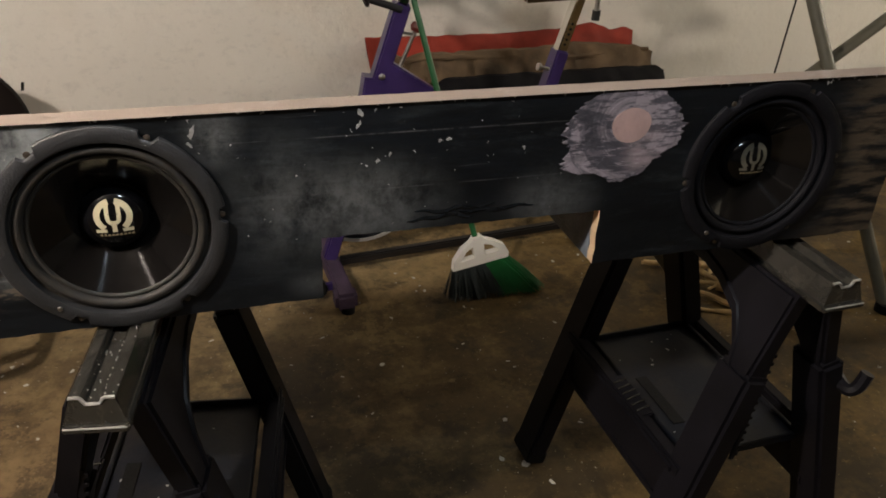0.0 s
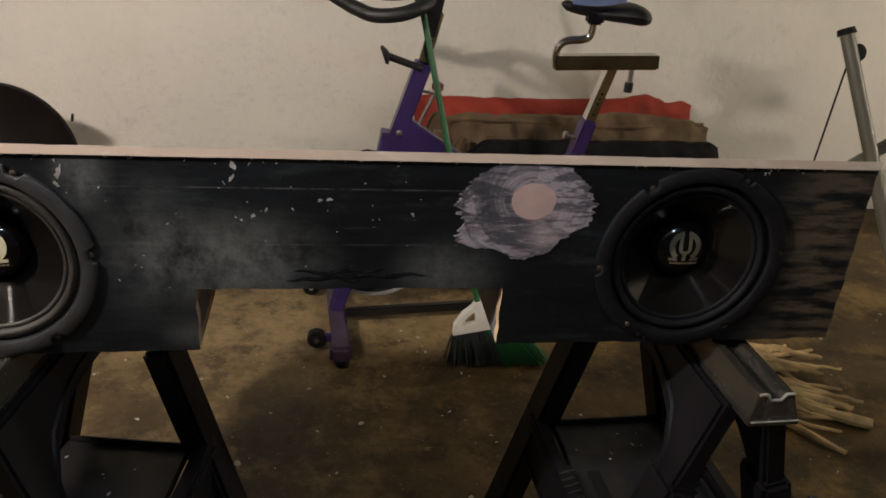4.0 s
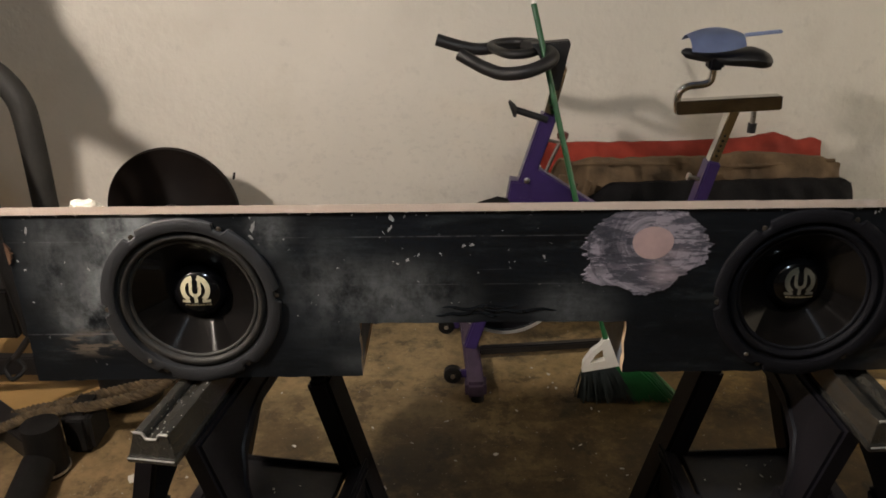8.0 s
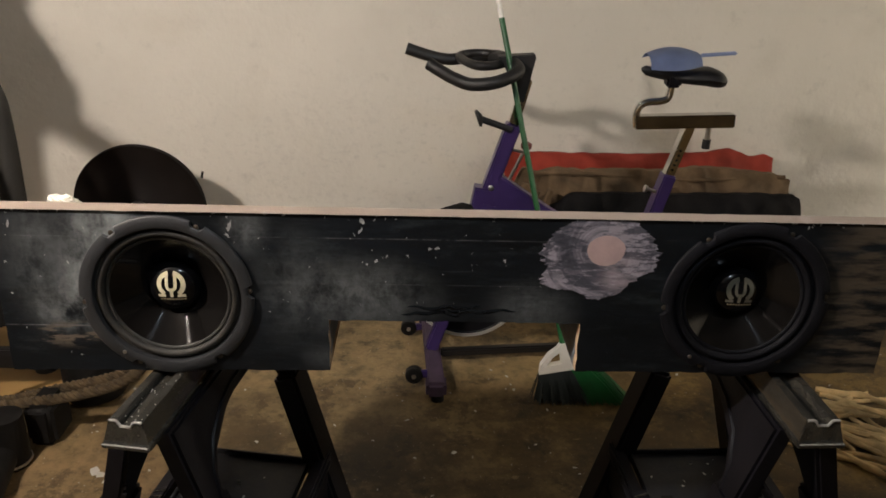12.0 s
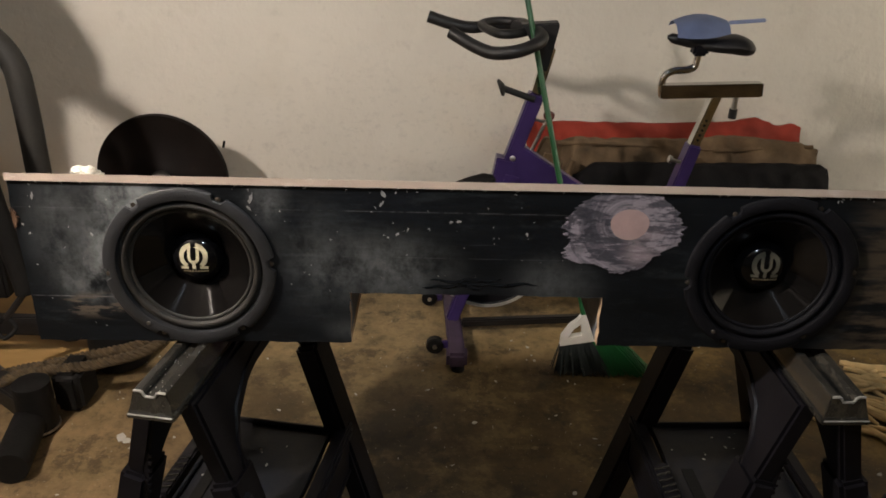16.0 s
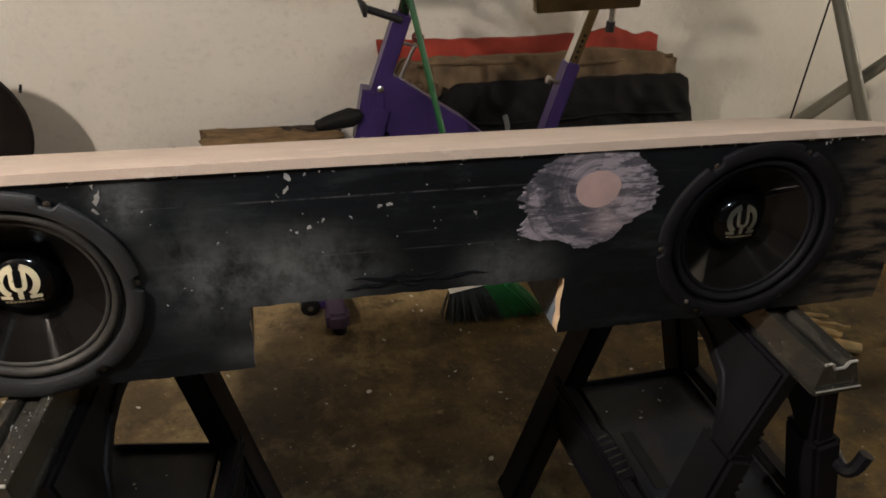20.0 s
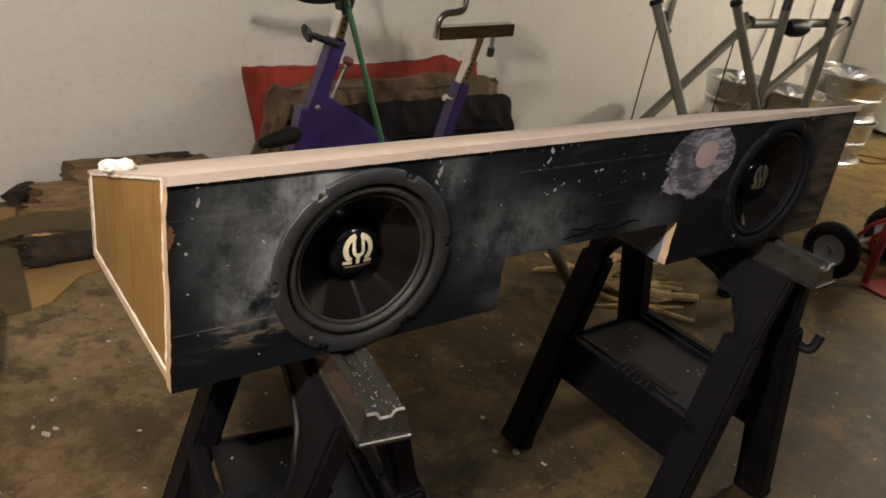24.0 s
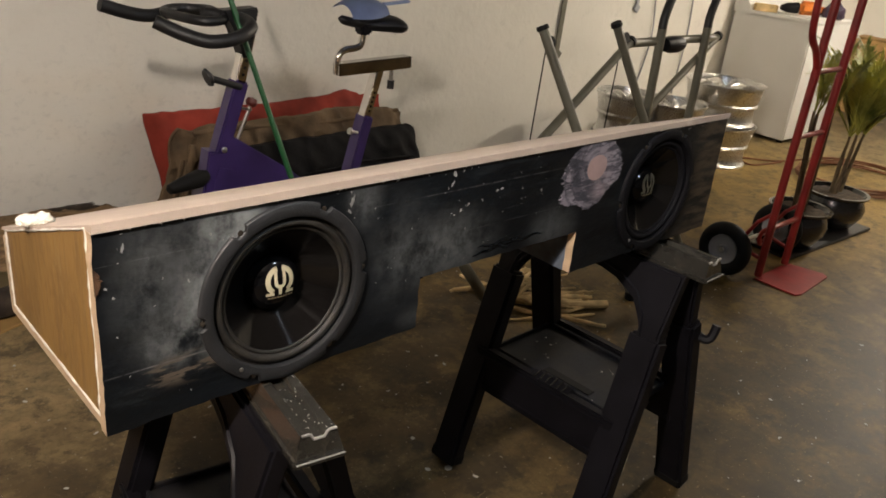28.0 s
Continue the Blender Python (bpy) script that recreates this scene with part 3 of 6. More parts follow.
    # the end panels sit between the boards, 3 mm in
    for x in (0.0012, BX - 0.0172):
        ins = [(TH, BOT_Z + 0.022), (BACK_Y - TH, BACK_B + 0.0165), (BACK_Y - TH, BACK_T - 0.0003), (TH, TOP_Z - 0.0125)]
        part("end_panel", prism(ins, 0.016, YZ @ pose(0, 0, x)), M_PLY, root, "brown stained plywood end panel", False)
        x = x - 0.0004 if x < 0.5 else x + 0.0164
        for (y0, z0), (y1, z1) in zip(ins, ins[1:] + ins[:1]):
            k = 40
            line = [Vector((x, y0 + (y1 - y0) * t + 0.0012 * noise.noise(Vector((t * 17, y0 * 50, 1))), z0 + (z1 - z0) * t + 0.0012 * noise.noise(Vector((t * 19, z0 * 50, 2))))) for t in lin(0, 1, k)]
            part("glue_bead", tube(line, [0.0019 + 0.0016 * noise.noise(Vector((i * 0.55, y0 * 30, z0 * 30))) for i in range(k)], 6), M_GLUE, root, "uneven bead of dried glue")
    # split corner of the front board
    chip = bmesh.new()
    torn = [(-0.0015 + (0.008 + 0.006 * noise.noise(Vector((k * 0.9, 3, 1)))) * math.sin(math.pi * t) ** 0.7, 1.030 - 0.036 * t) for k, t in enumerate(lin(0, 1, 14))]
    prism(torn, 0.003, XZ, chip)
    part("splinter", roughen(chip, 0.0012, 160), M_TORN, root, "torn raw wood splinter", False)
    # filler smear over the old middle hole
    cx, cz = 0.964, 1.008
    bm = bmesh.new()
    ring = []
    for i in range(520):
        a = 2 * math.pi * i / 520
        ca, sa = math.cos(a), math.sin(a)
        low = max(0.0, -sa)
        deg = math.degrees(a)
        lobe = 1 + 0.20 * math.exp(-((deg - 213) / 13) ** 2) - 0.10 * math.exp(-((deg - 240) / 12) ** 2) - 0.17 * math.exp(-((deg - 318) / 24) ** 2) - 0.07 * math.exp(-((deg - 192) / 8) ** 2) + 0.06 * math.exp(-((deg - 345) / 12) ** 2)
        x, z = cx + 0.089 * ca * lobe * (1 - 0.10 * low), cz + 0.073 * sa * lobe
        wide = 0.012 * noise.noise(Vector((ca * 1.7, sa * 2.1, 4.0)))
        lick = abs(ca) ** 0.6 * (0.015 * noise.noise(Vector((ca * 0.6, z * 95, 2.0))) + 0.009 * noise.noise(Vector((ca, z * 260, 5.0))))
        drip = low * (0.008 * noise.noise(Vector((x * 60, 3.0, 1.0))) + 0.003 * noise.noise(Vector((x * 170, 1.0, 8.0))))
        ring.append((x + math.copysign(lick + wide, ca), min(z + wide * sa + drip, TOP_Z - 0.0150 - 0.004 * abs(noise.noise(Vector((x * 70, 1, 1)))))))
    prism(ring, 0.0014, XZ, bm)
    part("filler_smear", bm, M_FILLER, root, "ragged smear of grey body filler", False)
    ring = [(0.972 + 0.0305 * math.cos(a) * (1 + 0.03 * math.sin(3 * a)), 1.021 + 0.026 * math.sin(a)) for a in lin(0, 2 * math.pi, 48, endpoint=False)]
    part("filler_plug", prism(ring, 0.0022, XZ, None), M_PINK, root, "pink round filler plug", False)
    # paint peeling off above the notch
    rng = random.Random(15)
    for x0, x1, zc in ((0.655, 0.775, 0.916), (0.715, 0.835, 0.909), (0.645, 0.745, 0.903)):
        bm = bmesh.new()
        prev = None
        for t in lin(0, 1, 22):
            x, w = x0 + (x1 - x0) * t, math.sin(math.pi * t) ** 0.6
            z = zc + 0.006 * noise.noise(Vector((x * 40, zc * 90, 1)))
            lift = 0.0011 * w * (0.7 + 0.6 * noise.noise(Vector((x * 55, 2, zc * 70))))
            row = [bm.verts.new((x, -0.0004, z + 0.0034 * w)), bm.verts.new((x, -0.0004 - lift * 0.5, z + 0.002 * w)), bm.verts.new((x, -0.0008 - lift, z - 0.0014 * w)), bm.verts.new((x, -0.0004 - lift * 0.4, z - 0.0034 * w))]
            if prev:
                for k in range(3):
                    bm.faces.new((prev[k], prev[k + 1], row[k + 1], row[k]))
            prev = row
        bmesh.ops.solidify(bm, geom=list(bm.faces), thickness=0.0003)
        part("peeled_paint", bm, M_GLOSS, root, "glossy black paint curling off")
    for x, z in SPEAKERS:
        subwoofer(root, x, z)
    # flecks of white paint on the face
    rng = random.Random(4)
    bm = bmesh.new()
    marks = [(0.584, 1.063, 0.0045, 0.010), (0.580, 1.047, 0.0025, 0.006), (0.376, 1.052, 0.0035, 0.011), (0.372, 1.036, 0.004, 0.005), (0.690, 1.019, 0.0045, 0.003), (0.702, 1.020, 0.0045, 0.003), (0.811, 1.0, 0.0025, 0.0035),
             (0.605, 0.996, 0.003, 0.0035), (0.590, 0.990, 0.0025, 0.002), (0.622, 1.005, 0.002, 0.004), (0.655, 1.006, 0.0015, 0.003), (0.118, 0.985, 0.0025, 0.003), (0.035, 1.048, 0.002, 0.007), (0.012, 1.0, 0.002, 0.002), (0.020, 0.985, 0.0025, 0.002), (0.022, 0.93, 0.0015, 0.002), (0.15, 1.045, 0.0015, 0.002)]
    marks += [(rng.uniform(0.02, 1.44), 1.0728 - rng.random() ** 3 * 0.008, rng.uniform(0.0006, 0.0028), rng.uniform(0.0006, 0.0026)) for _ in range(62)]
    marks += [(rng.uniform(0.42, 0.92), rng.uniform(0.9, 1.05), rng.uniform(0.0004, 0.0013), rng.uniform(0.0004, 0.0015)) for _ in range(34)]
    marks += [(rng.uniform(0.02, 0.50), rng.uniform(0.80, 1.06), rng.uniform(0.0004, 0.0014), rng.uniform(0.0004, 0.0018)) for _ in range(30)]
    for x, z, w, h in marks:
        if any(math.hypot(x - sx, z - sz) < SPK_R + 0.004 for sx, sz in SPEAKERS):
            continue
        slant = rng.uniform(-0.5, 0.5)
        poly = [(x + w * rng.uniform(0.25, 1.15) * math.cos(a) + slant * h * math.sin(a), z + h * rng.uniform(0.35, 1.25) * math.sin(a)) for a in lin(0, 2 * math.pi, 11, endpoint=False)]
        prism(poly, 0.0006, XZ @ pose(0, 0, 0.0002), bm)
    tagged(part("fleck_scatter", bm, M_FLECK, root, "off-white paint flecks", False), kind="stuff")
    return root


def subwoofer(root, cx, cz):
    """A ten-inch driver: notched gasket ring, rolled surround, glossy cone, dust cap with a horseshoe emblem."""
    at = Matrix.Translation((cx, 0, cz)) @ Matrix.Rotation(radians(90), 4, "X")  # local z looks to -y
    bm = bmesh.new()
    n, lobes = 360, 6
    def rim(j, r0):
        ph = (j / n * lobes - 5 / 60) % 1.0
        away = min(ph, 1 - ph)
        return r0 - (0.0085 if away < 0.062 else 0.0085 * max(0.0, 1 - (away - 0.062) / 0.016))
    prof = [(SPK_R, 0.0), (SPK_R, 0.0045), (SPK_R - 0.0018, 0.0062), (SPK_R - 0.017, 0.0066), (SPK_R - 0.0205, 0.0052), (SPK_R - 0.0215, -0.004)]
    rings = []
    for k, (r, z) in enumerate(prof):
        rings.append([bm.verts.new(at @ Vector(((rim(j, r) if k < 3 else r) * math.cos(2 * math.pi * j / n), (rim(j, r) if k < 3 else r) * math.sin(2 * math.pi * j / n), z))) for j in range(n)])
    for u, v in zip(rings, rings[1:]):
        for j in range(n):
            bm.faces.new((u[j], u[(j + 1) % n], v[(j + 1) % n], v[j]))
    # right driver: less dust, plus darker copies that carry its dimmer light
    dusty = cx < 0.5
    sub = part("subwoofer", bm, M_GASKET if dusty else M_CLEANSHADE, root, "black round bass loudspeaker with dusty grey gasket ring" if dusty else "black round bass loudspeaker with dark gasket ring", True, 50)
    r0 = SPK_R - 0.021
    roll = [(r0 + 0.001, -0.002), (r0 - 0.0015, -0.0055), (r0 - 0.0045, -0.0060)] + [(r0 - 0.0045 - 0.0060 * (1 - math.cos(a)), -0.0055 + 0.0068 * math.sin(a)) for a in lin(0.15, math.pi - 0.1, 11)] + [(r0 - 0.0175, -0.0058), (r0 - 0.0188, -0.0042), (r0 - 0.0205, -0.0040), (r0 - 0.0225, -0.0052), (r0 - 0.0235, -0.0070)]
    part("surround", lathe(roll, 72, at), M_SURROUND if dusty else M_CLEANSHADE, sub, "dusty rolled rubber surround" if dusty else "dark rolled rubber surround")
    part("cone", lathe([(r0 - 0.0226, -0.0066), (r0 - 0.0245, -0.0082), (0.0755, -0.0230), (0.047, -0.0455), (0.038, -0.054)], 160, at), M_CONE, sub, "glossy black cone")
    part("dust_cap", lathe([(0.0435, -0.047), (0.0425, -0.040), (0.040, -0.0335), (0.035, -0.0280), (0.027, -0.0235), (0.014, -0.0205), (0, -0.0195)], 48, at), M_CAP, sub)
    # horseshoe emblem: an omega with a fork in it, bent to the cap
    def capz(x, y):
        r = math.hypot(x, y)
        return -0.0195 - r * r * 5.2 + 0.0004
    UP = 0.0075
    bm = bmesh.new()
    def ribbon(pts, w):
        prev = None
        for i, (x, y) in enumerate(pts):
            a, b = pts[max(i - 1, 0)], pts[min(i + 1, len(pts) - 1)]
            tx, ty = b[0] - a[0], b[1] - a[1]
            l = math.hypot(tx, ty) or 1
            nx, ny = -ty / l * w / 2, tx / l * w / 2
            pair = [bm.verts.new(at @ Vector((x + s * nx, y + s * ny + UP, capz(x + s * nx, y + s * ny + UP)))) for s in (1, -1)]
            if prev:
                bm.faces.new((prev[0], prev[1], pair[1], pair[0]))
            prev = pair
    for s in (1, -1):
        ribbon([(s * 0.0196 * math.sin(a), 0.003 + 0.0196 * math.cos(a)) for a in lin(0.20, 2.52, 20)], 0.0076)
        ribbon([(s * 0.0225, -0.0168), (s * 0.0095, -0.0168)], 0.0050)
        ribbon([(s * 0.0070, 0.0222), (s * 0.0070, 0.0010), (s * 0.0062, -0.0030), (s * 0.0038, -0.0054), (0, -0.0060)], 0.0052)
    ribbon([(0, -0.0055), (0, -0.0192)], 0.0056)
    part("emblem", bm, M_GOLD if dusty else M_GOLDSHADE, sub, "pale gold horseshoe emblem" if dusty else "gold horseshoe emblem in a shaded tint", False)
    bm = bmesh.new()
    for i in range(9):
        x = -0.019 + i * 0.00475
        pts = [(x, -0.0245), (x + 0.0034, -0.0245), (x + 0.0034, -0.0215), (x, -0.0215)]
        bm.faces.new([bm.verts.new(at @ Vector((px, py + UP, capz(px, py + UP)))) for px, py in pts])
    part("maker_bars", bm, M_GOLDDIM, sub, "row of small dull gold bars", False)
    for j in range(lobes):
        a = 2 * math.pi * (j + 5 / 60) / lobes
        m = at @ pose((SPK_R - 0.0062) * math.cos(a), (SPK_R - 0.0062) * math.sin(a), 0.0015)
        part("screw", lathe([(0.0042, 0), (0.0042, 0.0012), (0.002, 0.0022), (0, 0.0022)], 12, m), M_RUSTY, sub)
    # steel stud added where the ring shows a bright glint
    part("glint_stud", lathe([(0.0036, 0), (0.0030, 0.0016), (0, 0.0024)], 12, at @ pose((SPK_R - 0.012) * math.cos(radians(232)), (SPK_R - 0.012) * math.sin(radians(232)), 0.0066)), M_STEEL, sub)


# ---- sawhorses ----
def sawhorse():
    """A folding plastic sawhorse, rail along y, its base at the origin."""
    root = thing("sawhorse", (0, 0, 0), "black plastic folding sawhorse with grooved top rail, speckled with paint", "sawhorse", "sawhorses")
    H, HALF = 0.787, 0.304
    rail = [(-0.0385, H - 0.047), (-0.0385, H - 0.038), (-0.0350, H - 0.036), (-0.0275, H - 0.001), (-0.0265, H), (-0.0145, H), (-0.0130, H - 0.001), (-0.0075, H - 0.010), (0.0075, H - 0.010), (0.0130, H - 0.001), (0.0145, H), (0.0265, H), (0.0275, H - 0.001), (0.0350, H - 0.036), (0.0385, H - 0.038), (0.0385, H - 0.047)]
    bm = prism(rail, 2 * HALF, XZ @ pose(0, 0, -HALF), None, 0.0014)
    for v in bm.verts:  # the ends lean in
        if v.co.z > H - 0.037:
            v.co.y -= math.copysign(0.005 * (v.co.z - H + 0.037) / 0.037, v.co.y)
    top = part("top_rail", bm, M_SAW, root, "grooved top rail with worn shiny edges", True, 30)
    for s in (-1, 1):
        y = s * (HALF - 0.0048)
        line = [(-0.0262, y, H), (-0.0150, y, H), (-0.0125, y, H - 0.002), (-0.0080, y, H - 0.0095), (0.0080, y, H - 0.0095), (0.0125, y, H - 0.002), (0.0150, y, H), (0.0262, y, H)]
        part("worn_edge", roughen(tube([Vector(p) for p in line], 0.0022, 7), 0.0006, 300), M_WORN, top, "pale worn edge")
        part("rail_lip", box((0.079, 0.010, 0.010), pose(0, s * (HALF + 0.001), H - 0.0425), 0.003), M_SAW, root)
        part("worn_edge", roughen(box((0.074, 0.0022, 0.0022), pose(0, s * (HALF + 0.0055), H - 0.0385), 0.0006), 0.0004, 300), M_WORN, top)
    for sx in (-1, 1):
        # the side frame: two splayed legs, an arch below the rail and a deep cross panel
        tilt = math.atan2(0.204, H - 0.04)
        side = Matrix.Translation((sx * 0.034, 0, H - 0.046)) @ Matrix.Rotation(-sx * tilt, 4, "Y")
        arch = [(-0.262, 0.0), (0.262, 0.0), (0.252, -0.19), (0.206, -0.19), (0.194, -0.135), (0.162, -0.090), (0.10, -0.060), (0.05, -0.050), (-0.05, -0.050), (-0.10, -0.060), (-0.162, -0.090), (-0.194, -0.135), (-0.206, -0.19), (-0.252, -0.19)]
        part("yoke", prism(arch, 0.036, side @ YZ @ pose(0, 0, -0.018), None, 0.006), M_PLASTIC, root, "", True, 30)
        rib = [(0.0, y, z + 0.012) for y, z in arch[3:13]]
        part("stiffener", tube([side @ (Vector(p) + Vector((sx * 0.018, 0, 0))) for p in rib], 0.005, 6), M_PLASTIC, root)
        for sy in (-1, 1):
            foot = (H - 0.046) / math.cos(tilt)
            p, q = side @ Vector((0, sy * 0.222, -0.165)), side @ Vector((0, sy * 0.230, -foot + 0.014))
            leg = part("leg", beam(p, q, 0.050, 0.084, (0, 1, 0), 0.008), M_PLASTIC, root)
            e = (q - p).normalized()
            part("rubber_foot", beam(q - e * 0.03, q + e * 0.0035, 0.052, 0.086, (0, 1, 0), 0.005), M_RUBBER, leg)
        a, b = side @ Vector((0, -0.228, -0.452)), side @ Vector((0, 0.228, -0.452))
        panel = part("cross_beam", beam(a, b, 0.030, 0.130, (0, 0, 1), 0.005), M_PLASTIC, root)
        for dz in (-0.046, 0.046):
            part("stiffener", beam(a + Vector((sx * 0.016, 0.02, dz)), b + Vector((sx * 0.016, -0.02, dz)), 0.006, 0.012, (0, 0, 1), 0.002), M_PLASTIC, panel)
    # the folding tray between the cross panels
    tray = part("tray", box((0.255, 0.40, 0.008), pose(0, 0.0, 0.350), 0.002), M_TRAY, root, "dark fold-out tool tray flecked with paint")
    for s in (-1, 1):
        part("tray_rim", box((0.252, 0.008, 0.012), pose(0, s * 0.196, 0.360), 0.002), M_TRAY, tray)
        part("tray_rim", box((0.008, 0.40, 0.010), pose(s * 0.123, 0, 0.359), 0.002), M_TRAY, tray)
    grip = part("carry_handle", box((0.034, 0.13, 0.014), pose(-0.148, -0.02, 0.366, 0, -16, 0), 0.004), M_PLASTIC, root)
    for k in range(6):
        part("grip_rib", box((0.030, 0.004, 0.006), pose(-0.148, -0.065 + 0.018 * k, 0.374, 0, -16, 0), 0.001), M_SAW, grip)
    part("tray_slot", box((0.026, 0.15, 0.003), pose(-0.085, -0.03, 0.3555), 0.001), M_RUBBER, tray)
    hook = spline([(0.112, -0.235, 0.545), (0.108, -0.275, 0.535), (0.118, -0.288, 0.545), (0.128, -0.290, 0.575)], 5)
    part("hook", tube(hook, 0.012, 8), M_PLASTIC, root)
    # the toothed lock strap inside one front leg
    strap = beam((-0.052, -0.250, 0.630), (-0.085, -0.256, 0.400), 0.010, 0.005, (0, 1, 0), 0.0015)
    for t in lin(0.05, 0.95, 14):
        add_box(strap, (0.007, 0.005, 0.007), pose(-0.046 - 0.033 * t, -0.250 - 0.006 * t, 0.630 - 0.23 * t, 0, 8, 0), 0.0008, 1)
    part("lock_strap", strap, M_PLASTIC, root, "toothed plastic lock strap")
    return root


M_FLECK = mat("greyed_paint_fleck", (0.26, 0.26, 0.25), 0.75, var=0.35, scale=60, bump=0.2)
M_GLUE = mat("dried_white_glue", (0.70, 0.66, 0.58), 0.45, var=0.12, scale=60, bump=0.2)
M_TORN = mat("torn_raw_wood", (0.085, 0.042, 0.020), 0.85, var=0.3, scale=60, bump=0.5)
M_GLOSS = mat("glossy_black_paint", (0.013, 0.0155, 0.019), 0.24, var=0.3, scale=40, bump=0.1)
M_BLUEGREY = mat("blue_grey_paint", (0.10, 0.12, 0.15), 0.5, var=0.4, scale=30, bump=0.2)
M_GOLDDIM = mat("dull_gold_print", (0.22, 0.18, 0.11), 0.5, var=0.2, scale=40)
M_RUSTY = mat("dull_screw", (0.12, 0.10, 0.08), 0.45, metal=0.8)
M_SAW = mat("shiny_black_plastic", (0.025, 0.0235, 0.020), 0.20, coat=0.5, var=0.3, scale=14, bump=0.12, grain=55, rvar=0.10)
mix_colour(M_SAW, times(M_SAW, cloud(M_SAW, 150, 0.67, 0.73, detail=4), 0.5), (0.34, 0.32, 0.29))
mix_colour(M_SAW, times(M_SAW, cloud(M_SAW, 28, 0.50, 0.66, (2.5, 0.5, 1), detail=8, rough=0.7, shift=(2, 2, 2)), 0.35), (0.075, 0.066, 0.050))
mix_colour(M_PLASTIC, times(M_PLASTIC, cloud(M_PLASTIC, 40, 0.55, 0.75, (1, 1, 0.4), detail=8, rough=0.7), 0.30), (0.020, 0.018, 0.016))
M_WORN = mat("worn_pale_edge", (0.30, 0.29, 0.265), 0.35, var=0.3, scale=60, bump=0.1)
M_TRAY = mat("blue_black_plastic", (0.0060, 0.0078, 0.0125), 0.5, spec=0.3, var=0.3, scale=12, bump=0.1)
mix_colour(M_TRAY, times(M_TRAY, cloud(M_TRAY, 9, 0.42, 0.66, detail=9, rough=0.7), 0.5), (0.030, 0.024, 0.017))
speaker_box()
saw = sawhorse()
LEFT_HORSE = pose(0.2787, 0.151, 0, 0, 0, -9)
speckled = copy_thing(saw, LEFT_HORSE)
rng = random.Random(21)
bm = bmesh.new()
for _ in range(56):  # drips of white paint caught along the groove
    x, y = rng.choice((0.010, 0.012, 0.0, -0.006, 0.022)) + rng.uniform(-0.004, 0.004), rng.uniform(-0.295, -0.05)
    depth = 0.010 if abs(x) < 0.0075 else 0.010 * max(0.0, (0.013 - abs(x)) / 0.0055)
    w, h = rng.uniform(0.0004, 0.0012), rng.uniform(0.0005, 0.0022)
    lathe([(1.0, 0.0), (0.7, 0.0006), (0, 0.0008)], 7, LEFT_HORSE @ pose(x, y, 0.787 - depth) @ Matrix.Diagonal((w, h, 1, 1)), bm)
drips = part("paint_drips", bm, M_FLECK, speckled, "white paint drips along the rail", False)
tagged(drips, kind="stuff")
saw.matrix_basis = pose(1.308, 0.176, 0, 0, 0, 2)


